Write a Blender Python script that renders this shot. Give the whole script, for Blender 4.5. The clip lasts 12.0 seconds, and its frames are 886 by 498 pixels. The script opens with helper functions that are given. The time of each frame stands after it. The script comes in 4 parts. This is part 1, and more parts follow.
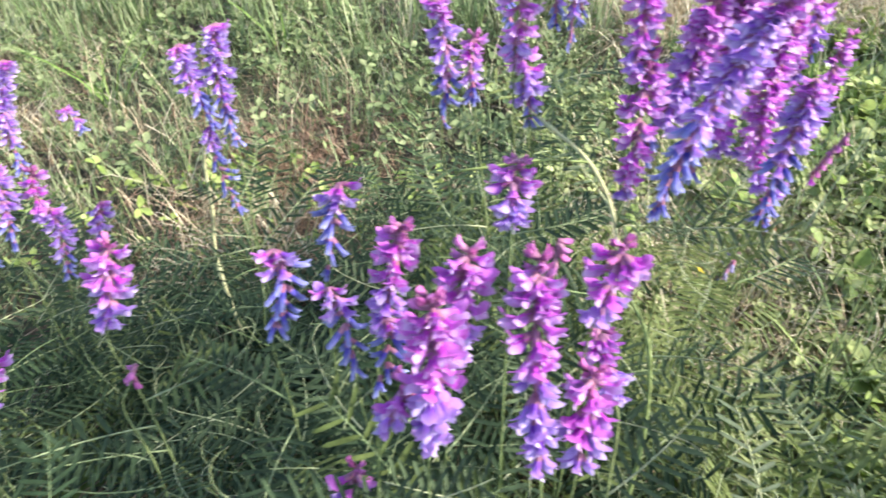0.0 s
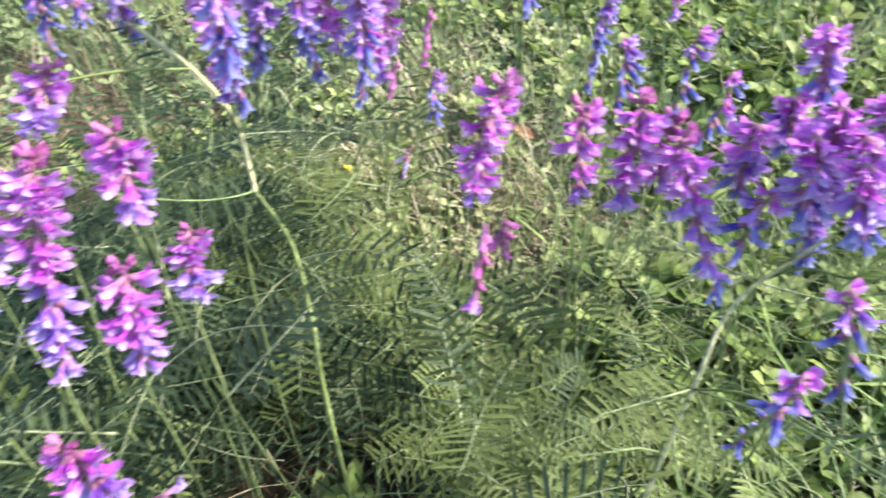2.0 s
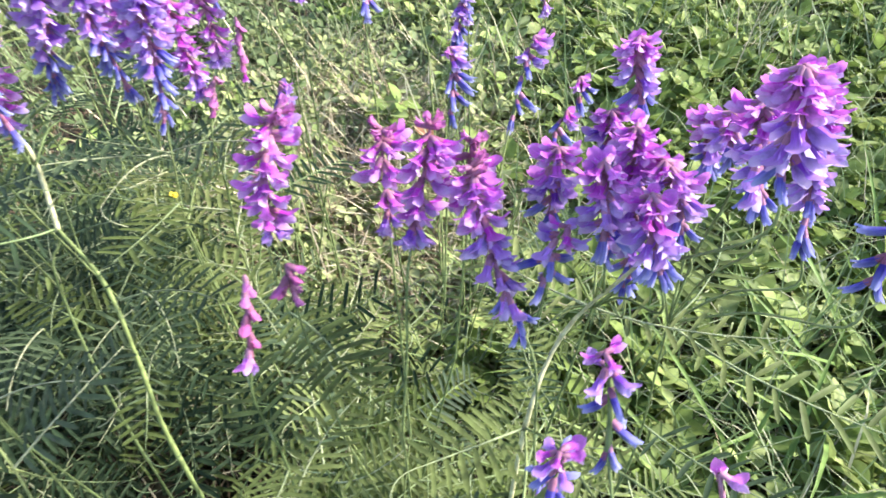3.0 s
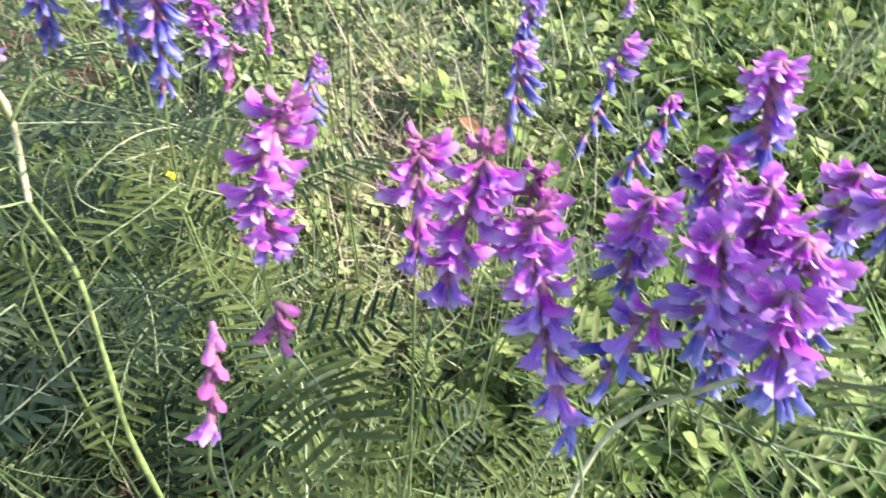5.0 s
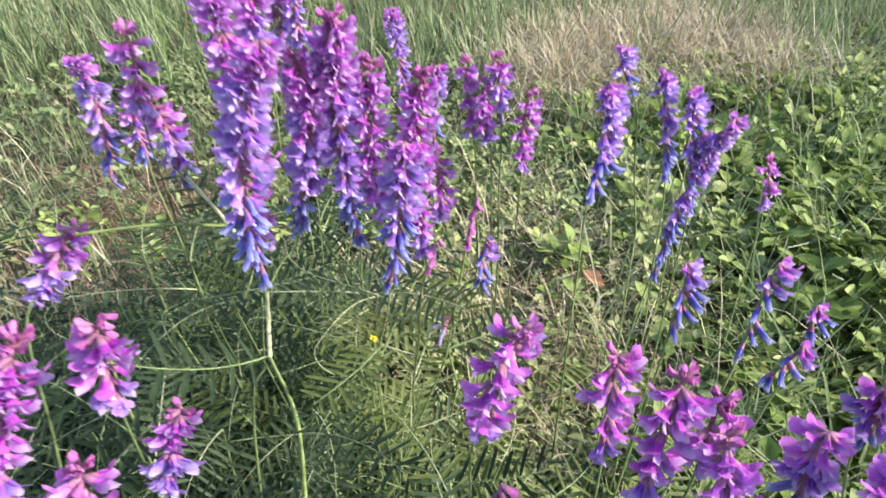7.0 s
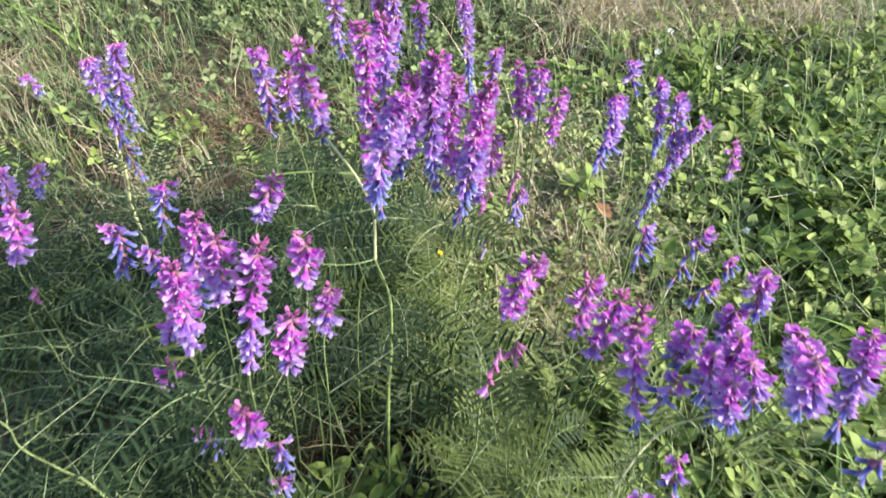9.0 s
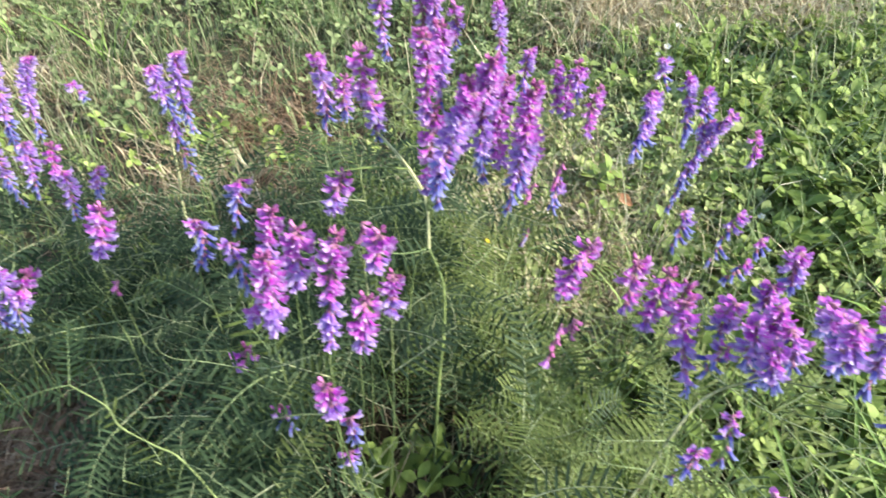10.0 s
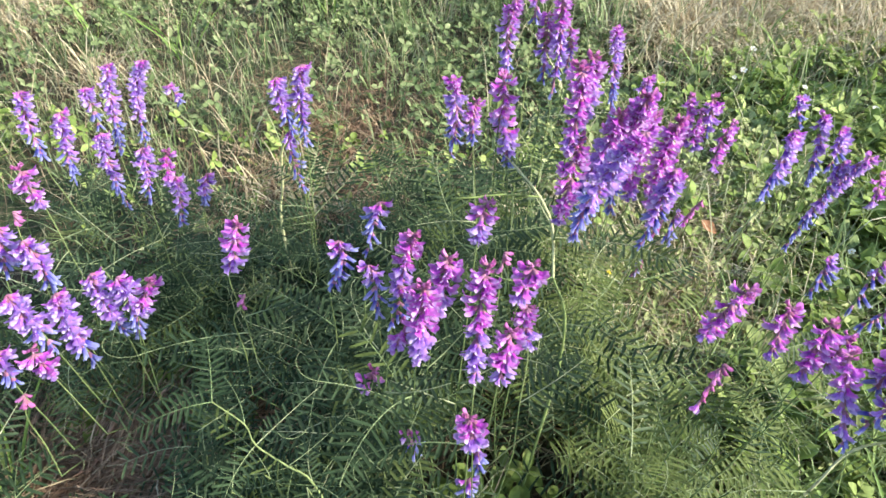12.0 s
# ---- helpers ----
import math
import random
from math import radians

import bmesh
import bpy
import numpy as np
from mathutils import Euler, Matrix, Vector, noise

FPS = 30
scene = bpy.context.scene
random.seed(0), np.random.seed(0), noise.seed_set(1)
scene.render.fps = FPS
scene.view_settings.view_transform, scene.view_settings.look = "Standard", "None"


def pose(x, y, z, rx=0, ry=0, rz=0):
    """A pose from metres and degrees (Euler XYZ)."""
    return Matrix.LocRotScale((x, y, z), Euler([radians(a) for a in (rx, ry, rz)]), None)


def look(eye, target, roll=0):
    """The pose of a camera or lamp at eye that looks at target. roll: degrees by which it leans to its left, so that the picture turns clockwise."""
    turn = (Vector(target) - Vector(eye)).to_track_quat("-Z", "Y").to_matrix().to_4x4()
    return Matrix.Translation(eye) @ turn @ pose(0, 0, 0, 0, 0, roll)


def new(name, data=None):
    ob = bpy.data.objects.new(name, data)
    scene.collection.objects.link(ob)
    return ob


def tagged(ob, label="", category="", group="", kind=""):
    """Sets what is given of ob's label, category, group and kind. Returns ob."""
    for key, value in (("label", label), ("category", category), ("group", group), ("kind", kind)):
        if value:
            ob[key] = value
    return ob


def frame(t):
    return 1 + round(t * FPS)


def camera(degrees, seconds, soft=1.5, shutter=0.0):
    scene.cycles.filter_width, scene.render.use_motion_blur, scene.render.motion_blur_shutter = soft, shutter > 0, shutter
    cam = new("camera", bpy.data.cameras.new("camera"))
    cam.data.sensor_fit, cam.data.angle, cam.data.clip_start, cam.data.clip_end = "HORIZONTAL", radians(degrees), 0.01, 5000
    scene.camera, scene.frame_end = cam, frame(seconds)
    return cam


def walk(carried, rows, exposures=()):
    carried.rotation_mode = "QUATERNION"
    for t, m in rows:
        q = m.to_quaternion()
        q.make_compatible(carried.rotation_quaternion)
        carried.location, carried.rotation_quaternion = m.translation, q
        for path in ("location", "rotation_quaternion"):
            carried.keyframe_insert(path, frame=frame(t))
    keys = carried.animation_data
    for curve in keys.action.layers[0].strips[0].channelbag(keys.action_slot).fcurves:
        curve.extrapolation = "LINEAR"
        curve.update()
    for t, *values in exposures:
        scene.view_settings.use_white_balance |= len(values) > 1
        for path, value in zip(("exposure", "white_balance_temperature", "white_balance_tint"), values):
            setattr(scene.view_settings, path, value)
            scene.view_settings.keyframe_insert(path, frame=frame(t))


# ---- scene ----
cam = camera(71.3, 12.0, soft=1.6, shutter=0.55)
METRES, EYE, TILT, LEAN, TURN = 0.8, 0.53, -40.0, 1.0, 0.0
ROWS = [
    (0.0, 0.0, 0.0, 0.0, -0.0, -0.0, 0.0),
    (0.5, 0.0526, 0.0017, 0.0013, -2.03, -0.35, 2.03),
    (1.0, 0.1052, 0.0098, -0.015, -4.44, -1.62, 3.62),
    (1.5, 0.1465, 0.0021, -0.0417, -6.46, -2.99, 6.15),
    (2.0, 0.1947, -0.0101, -0.0605, -9.31, -3.84, 8.89),
    (2.5, 0.2521, -0.0072, -0.0566, -12.71, -4.62, 11.72),
    (4.5, 0.3243, 0.0778, -0.036, -12.05, -8.78, 8.26),
    (5.0, 0.3062, 0.0826, -0.0304, -9.8, -6.66, 4.2),
    (5.5, 0.2891, 0.0724, -0.0192, -7.17, -3.76, 3.01),
    (6.0, 0.2639, 0.0588, -0.0113, -3.58, 0.72, 1.31),
    (6.5, 0.2559, 0.0519, -0.0042, -2.19, 2.64, 0.84),
    (7.0, 0.2447, 0.0231, 0.0165, -1.66, 4.15, 0.17),
    (9.0, 0.2128, -0.2086, 0.0541, 0.74, -5.44, -4.34),
    (9.5, 0.205, -0.2362, 0.0386, 0.56, -6.45, -3.97),
    (10.0, 0.1525, -0.2609, 0.0458, 0.36, -5.75, -3.14),
    (10.5, 0.085, -0.2558, 0.0658, 1.41, -5.04, -4.31),
    (11.0, 0.0453, -0.2536, 0.0649, 1.0, -4.92, -5.38),
    (11.5, 0.0293, -0.2577, 0.0636, 2.15, -5.42, -6.21),
    (12.0, 0.0198, -0.2545, 0.0651, 1.87, -5.82, -5.95),
]
walk(cam, [(t, pose(0, 0, EYE, TILT, LEAN, TURN) @ pose(METRES * x, METRES * y, METRES * z, 90 + pitch, roll, yaw)) for t, x, y, z, yaw, pitch, roll in ROWS],
     [(0.0, 1.62, 6520, 13), (1.0, 1.54, 6480, 14), (2.5, 1.71, 6410, 14), (4.5, 1.66, 6400, 15), (5.5, 1.64, 6400, 15), (6.0, 1.25, 6350, 16), (6.5, 1.25, 6400, 16), (7.0, 1.27, 6480, 13), (9.0, 1.31, 6650, 6), (10.0, 1.49, 6680, 5), (11.0, 1.41, 6700, 5), (12.0, 1.47, 6680, 6)])

# ---- light: hazy low sun from the right ----
SUN_UP, SUN_ROUND = radians(28), radians(97)
world = bpy.data.worlds.new("sky")
scene.world = world
world.use_nodes = True
sky = world.node_tree.nodes.new("ShaderNodeTexSky")
sky.sky_type, sky.sun_disc, sky.sun_elevation, sky.sun_rotation = "NISHITA", False, SUN_UP, SUN_ROUND
backg = world.node_tree.nodes["Background"]
backg.inputs["Strength"].default_value = 0.15
world.node_tree.links.new(sky.outputs[0], backg.inputs["Color"])
sun = new("sun", bpy.data.lights.new("sun", "SUN"))
sun.data.energy, sun.data.angle, sun.data.color = 4.3, radians(3.5), (1.0, 0.95, 0.86)
sun_way = Vector((math.sin(SUN_ROUND) * math.cos(SUN_UP), math.cos(SUN_ROUND) * math.cos(SUN_UP), math.sin(SUN_UP)))
sun.matrix_world = look(sun_way * 20, (0, 0, 0))

rng = random.Random(7)
nrg = np.random.default_rng(11)


# ---- materials ----
def material(name):
    mat = bpy.data.materials.new(name)
    mat.use_nodes = True
    nt = mat.node_tree
    return mat, nt, nt.nodes["Principled BSDF"]


def node(nt, kind, **values):
    made = nt.nodes.new(kind)
    for key, value in values.items():
        made.inputs[key.replace("_", " ")].default_value = value
    return made


def ramp(nt, fac, stops):
    made = nt.nodes.new("ShaderNodeValToRGB")
    bar = made.color_ramp
    bar.elements[0].position, bar.elements[0].color = stops[0][0], (*stops[0][1], 1)
    bar.elements[1].position, bar.elements[1].color = stops[-1][0], (*stops[-1][1], 1)
    for place, colour in stops[1:-1]:
        bar.elements.new(place).color = (*colour, 1)
    nt.links.new(fac, made.inputs[0])
    return made.outputs[0]


def mixed(nt, fac, a, b, blend="MIX"):
    made = nt.nodes.new("ShaderNodeMix")
    made.data_type, made.blend_type = "RGBA", blend
    for socket, value in ((made.inputs[0], fac), (made.inputs[6], a), (made.inputs[7], b)):
        if isinstance(value, (int, float)):
            socket.default_value = value
        elif isinstance(value, tuple):
            socket.default_value = (*value, 1)
        else:
            nt.links.new(value, socket)
    return made.outputs[2]


def leafy(name, stops, random_from, glow, rough=0.55, scale=90.0, along=None, bump=0.0, veins=False):
    """Thin living tissue: colour from a ramp over a random value, small mottling, light shining through."""
    mat, nt, bsdf = material(name)
    if random_from == "object":
        value = nt.nodes.new("ShaderNodeObjectInfo").outputs["Random"]
    else:
        value = nt.nodes.new("ShaderNodeNewGeometry").outputs["Random Per Island"]
    colour = ramp(nt, value, stops)
    coords = nt.nodes.new("ShaderNodeTexCoord")
    spots = node(nt, "ShaderNodeTexNoise", Scale=scale, Detail=3.0)
    if veins:
        stretch = nt.nodes.new("ShaderNodeMapping")
        stretch.inputs["Scale"].default_value = (0.35, 5.0, 2.0)
        nt.links.new(coords.outputs["Object"], stretch.inputs["Vector"])
        nt.links.new(stretch.outputs[0], spots.inputs["Vector"])
    else:
        nt.links.new(coords.outputs["Object"], spots.inputs["Vector"])
    dark = ramp(nt, spots.outputs[0], [(0.3, (0.62, 0.62, 0.62)), (0.7, (1.25, 1.25, 1.25))])
    colour = mixed(nt, 1.0, colour, dark, "MULTIPLY")
    if along:
        start, end, tip = along
        apart = nt.nodes.new("ShaderNodeSeparateXYZ")
        nt.links.new(coords.outputs["Object"], apart.inputs[0])
        run = nt.nodes.new("ShaderNodeMapRange")
        run.inputs[1].default_value, run.inputs[2].default_value = start, end
        nt.links.new(apart.outputs[0], run.inputs[0])
        colour = mixed(nt, run.outputs[0], colour, tip)
    nt.links.new(colour, bsdf.inputs["Base Color"])
    bsdf.inputs["Roughness"].default_value = rough
    bsdf.inputs["Specular IOR Level"].default_value = 0.15
    if bump:
        relief = node(nt, "ShaderNodeBump", Strength=bump, Distance=0.001)
        nt.links.new(spots.outputs[0], relief.inputs["Height"])
        nt.links.new(relief.outputs[0], bsdf.inputs["Normal"])
    if glow:
        shine = nt.nodes.new("ShaderNodeBsdfTranslucent")
        nt.links.new(colour, shine.inputs["Color"])
        both = nt.nodes.new("ShaderNodeMixShader")
        both.inputs[0].default_value = glow
        nt.links.new(bsdf.outputs[0], both.inputs[1])
        nt.links.new(shine.outputs[0], both.inputs[2])
        nt.links.new(both.outputs[0], nt.nodes["Material Output"].inputs["Surface"])
    return mat


PETALS = {
    "bud": leafy("bud_petal", [(0.0, (0.495, 0.134, 0.372)), (1.0, (0.612, 0.252, 0.558))], "object", 0.5, rough=0.75, scale=300),
    "young": leafy("young_petal", [(0.0, (0.46, 0.040, 0.45)), (0.5, (0.60, 0.090, 0.60)), (1.0, (0.68, 0.22, 0.73))], "object", 0.5, rough=0.75, scale=300, along=(0.0072, 0.0128, (0.66, 0.27, 0.73)), veins=True),
    "violet": leafy("violet_petal", [(0.0, (0.19, 0.045, 0.44)), (0.45, (0.42, 0.155, 0.65)), (1.0, (0.57, 0.31, 0.78))], "object", 0.5, rough=0.75, scale=300, along=(0.0075, 0.0130, (0.54, 0.36, 0.76)), veins=True),
    "blue": leafy("blue_petal", [(0.0, (0.072, 0.0546, 0.372)), (0.5, (0.144, 0.126, 0.539)), (1.0, (0.27, 0.235, 0.651))], "object", 0.5, rough=0.75, scale=300, along=(0.007, 0.015, (0.396, 0.428, 0.744)), veins=True),
    "faded": leafy("faded_petal", [(0.0, (0.198, 0.185, 0.335)), (1.0, (0.315, 0.269, 0.428))], "object", 0.3, scale=300),
}
WINGS = {
    "bud": PETALS["bud"],
    "young": leafy("young_wing", [(0.0, (0.52, 0.17, 0.632)), (1.0, (0.65, 0.33, 0.744))], "object", 0.5, rough=0.75, scale=300, along=(0.0075, 0.0115, (0.65, 0.46, 0.75)), veins=True),
    "violet": leafy("violet_wing", [(0.0, (0.34, 0.19, 0.64)), (1.0, (0.55, 0.40, 0.79))], "object", 0.5, rough=0.75, scale=300, along=(0.0075, 0.0115, (0.62, 0.50, 0.79)), veins=True),
    "blue": leafy("blue_wing", [(0.0, (0.162, 0.16, 0.512)), (1.0, (0.306, 0.319, 0.67))], "object", 0.5, rough=0.75, scale=300, along=(0.008, 0.015, (0.486, 0.504, 0.781)), veins=True),
    "faded": PETALS["faded"],
}
CALYX = leafy("calyx", [(0.0, (0.30, 0.11, 0.19)), (1.0, (0.44, 0.22, 0.33))], "object", 0.25, scale=300)
STEM = leafy("stem_skin", [(0.0, (0.19, 0.25, 0.085)), (0.6, (0.25, 0.31, 0.115)), (1.0, (0.34, 0.38, 0.17))], "object", 0.1, scale=160, bump=0.3)
PALE_STEM = leafy("ripe_stem_skin", [(0.0, (0.45, 0.46, 0.23)), (1.0, (0.54, 0.53, 0.31))], "object", 0.1, scale=160, bump=0.3)
STALK = leafy("stalk_skin", [(0.0, (0.12, 0.17, 0.065)), (1.0, (0.23, 0.28, 0.115))], "object", 0.1, scale=160)
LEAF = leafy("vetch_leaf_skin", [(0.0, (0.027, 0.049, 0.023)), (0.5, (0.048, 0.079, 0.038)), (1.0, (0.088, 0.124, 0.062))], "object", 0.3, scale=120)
# yellower young leaf; its extra brightness also paints in the bush's sunlit side
LIT_FRESH = leafy("lit_young_vetch_leaf_skin", [(0.0, (0.10, 0.138, 0.042)), (0.6, (0.160, 0.205, 0.066)), (1.0, (0.24, 0.275, 0.105))], "object", 0.4, scale=120)
RIB = leafy("leaf_rib", [(0.0, (0.18, 0.25, 0.11)), (0.6, (0.29, 0.34, 0.18)), (1.0, (0.44, 0.46, 0.28))], "object", 0.1, scale=200)
CLOVER = leafy("clover_skin", [(0.0, (0.105, 0.160, 0.036)), (0.5, (0.225, 0.305, 0.078)), (1.0, (0.375, 0.435, 0.160))], "island", 0.3, scale=60)
CLOVER_OWN = leafy("clover_leaf_skin", [(0.0, (0.105, 0.160, 0.036)), (0.5, (0.225, 0.305, 0.078)), (1.0, (0.375, 0.435, 0.160))], "object", 0.3, scale=60)
WEED = leafy("weed_skin", [(0.0, (0.10, 0.148, 0.058)), (0.5, (0.185, 0.240, 0.105)), (1.0, (0.29, 0.335, 0.165))], "island", 0.3, scale=60)
PALE_WEED = leafy("pale_weed_skin", [(0.0, (0.20, 0.26, 0.09)), (0.5, (0.32, 0.375, 0.15)), (1.0, (0.45, 0.48, 0.23))], "island", 0.3, scale=60)
GRASS = leafy("grass_skin", [(0.0, (0.115, 0.180, 0.066)), (0.5, (0.205, 0.275, 0.118)), (0.85, (0.32, 0.36, 0.20)), (1.0, (0.45, 0.435, 0.29))], "island", 0.3, scale=30)
STRAW = leafy("straw", [(0.0, (0.30, 0.22, 0.13)), (0.5, (0.52, 0.44, 0.29)), (1.0, (0.67, 0.60, 0.43))], "island", 0.15, scale=40)
LITTER = leafy("dead_straw", [(0.0, (0.09, 0.055, 0.036)), (0.5, (0.20, 0.135, 0.085)), (1.0, (0.40, 0.30, 0.19))], "island", 0.1, scale=40)
THATCH = leafy("thatch", [(0.0, (0.15, 0.085, 0.055)), (0.5, (0.30, 0.185, 0.12)), (1.0, (0.50, 0.36, 0.24))], "island", 0.15, scale=40)
WHITE = leafy("white_petal", [(0.0, (0.72, 0.70, 0.62)), (1.0, (0.82, 0.81, 0.74))], "object", 0.25, scale=200)
YELLOW = leafy("yellow_petal", [(0.0, (0.62, 0.50, 0.04)), (1.0, (0.70, 0.58, 0.08))], "object", 0.2, scale=200)
BROWN = leafy("dead_leaf", [(0.0, (0.20, 0.09, 0.045)), (1.0, (0.30, 0.15, 0.08))], "object", 0.15, scale=120, bump=0.4)


def soil_material():
    mat, nt, bsdf = material("soil")
    coords = nt.nodes.new("ShaderNodeTexCoord")
    big = node(nt, "ShaderNodeTexNoise", Scale=3.0, Detail=5.0)
    fine = node(nt, "ShaderNodeTexNoise", Scale=140.0, Detail=6.0)
    for tex in (big, fine):
        nt.links.new(coords.outputs["Object"], tex.inputs["Vector"])
    weeds = ramp(nt, fine.outputs[0], [(0.3, (0.04, 0.06, 0.018)), (0.7, (0.12, 0.14, 0.05))])
    earth = ramp(nt, fine.outputs[0], [(0.3, (0.020, 0.014, 0.009)), (0.55, (0.055, 0.040, 0.025)), (0.75, (0.12, 0.09, 0.055))])
    moss = ramp(nt, fine.outputs[0], [(0.3, (0.018, 0.026, 0.010)), (0.7, (0.060, 0.080, 0.030))])
    where = ramp(nt, big.outputs[0], [(0.42, (0, 0, 0)), (0.6, (1, 1, 1))])
    apart = nt.nodes.new("ShaderNodeVectorMath")
    apart.operation = "LENGTH"
    nt.links.new(coords.outputs["Object"], apart.inputs[0])
    away = nt.nodes.new("ShaderNodeMapRange")
    away.inputs[1].default_value, away.inputs[2].default_value, away.inputs[4].default_value = 2.5, 6.0, 0.85
    nt.links.new(apart.outputs["Value"], away.inputs[0])
    nt.links.new(mixed(nt, away.outputs[0], mixed(nt, where, earth, moss), weeds), bsdf.inputs["Base Color"])
    bsdf.inputs["Roughness"].default_value = 0.95
    relief = node(nt, "ShaderNodeBump", Strength=0.8, Distance=0.004)
    nt.links.new(fine.outputs[0], relief.inputs["Height"])
    nt.links.new(relief.outputs[0], bsdf.inputs["Normal"])
    return mat


SOIL = soil_material()


# ---- ground ----
def ground_z(x, y):
    """Height of the soil: level behind, a shallow dip under the near plants."""
    s = min(1.0, max(0.0, (y - 0.2) / 0.5))
    s = s * s * (3 - 2 * s)
    mound = 0.05 * math.exp(-(((x + 0.35) / 0.13) ** 2 + ((y - 0.17) / 0.09) ** 2))
    return mound - 0.085 * (1 - s) - 0.01 * s + 0.012 * noise.noise((x * 4, y * 4, 0.3)) + 0.006 * noise.noise((x * 15, y * 15, 1.3))


def ground_sheet():
    steps = np.sinh(np.linspace(-5.2, 5.2, 191)) * (60 / math.sinh(5.2))
    xs, ys = steps + 0.1, steps + 0.6
    verts = [(x, y, ground_z(x, y)) for y in ys for x in xs]
    n = len(xs)
    faces = [(j * n + i, j * n + i + 1, j * n + n + i + 1, j * n + n + i) for j in range(n - 1) for i in range(n - 1)]
    mesh = bpy.data.meshes.new("ground")
    mesh.from_pydata(verts, [], faces)
    mesh.materials.append(SOIL)
    mesh.polygons.foreach_set("use_smooth", [True] * len(faces))
    return tagged(new("ground", mesh), "brown meadow soil with moss and dead litter", "ground", kind="structure")


ground_sheet()


# ---- shapes ----
class Shape:
    """Vertices and faces with a material slot for each face."""

    def __init__(self):
        self.verts, self.faces, self.slots = [], [], []

    def grid(self, rows, slot=0, closed=False):
        start, wide = len(self.verts), len(rows[0])
        for row in rows:
            self.verts.extend(tuple(p) for p in row)
        for j in range(len(rows) - 1):
            for i in range(wide if closed else wide - 1):
                k = (i + 1) % wide
                self.faces.append((start + j * wide + i, start + j * wide + k, start + (j + 1) * wide + k, start + (j + 1) * wide + i))
                self.slots.append(slot)

    def tube(self, points, radii, slot=0, sides=5):
        rows = []
        points = [Vector(p) for p in points]
        for i, p in enumerate(points):
            way = (points[min(i + 1, len(points) - 1)] - points[max(i - 1, 0)]).normalized()
            a = way.orthogonal().normalized() if i == 0 else (a - way * a.dot(way)).normalized()
            b = way.cross(a)
            r = radii[i] if isinstance(radii, (list, tuple)) else radii
            rows.append([p + (a * math.cos(s) + b * math.sin(s)) * r for s in (2 * math.pi * k / sides for k in range(sides))])
        self.grid(rows, slot, True)

    def mesh(self, name, *mats):
        mesh = bpy.data.meshes.new(name)
        mesh.from_pydata(self.verts, [], self.faces)
        for mat in mats:
            mesh.materials.append(mat)
        mesh.polygons.foreach_set("material_index", self.slots)
        mesh.polygons.foreach_set("use_smooth", [True] * len(self.faces))
        return mesh


def part(name, mesh, parent, m=None, label=""):
    ob = new(name, mesh)
    ob.parent = parent
    if m is not None:
        ob.matrix_basis = m
    return tagged(ob, label)


def curve(points, steps):
    """A smooth line through the points."""
    points = [Vector(p) for p in points]
    full = [points[0] * 2 - points[1], *points, points[-1] * 2 - points[-2]]
    line = []
    for i in range(1, len(full) - 2):
        a, b, c, d = full[i - 1:i + 3]
        for k in range(steps):
            t = k / steps
            line.append(0.5 * (2 * b + (c - a) * t + (2 * a - 5 * b + 4 * c - d) * t * t + (3 * b - a - 3 * c + d) * t ** 3))
    return [*line, points[-1]]


def frame_to(way, up=(0, 0, 1)):
    """A turn that lays +x along way with +z as near to up as can be."""
    x = Vector(way).normalized()
    y = Vector(up).cross(x)
    y = x.orthogonal() if y.length < 1e-4 else y
    y.normalize()
    z = x.cross(y)
    return Matrix((x, y, z)).transposed().to_4x4()


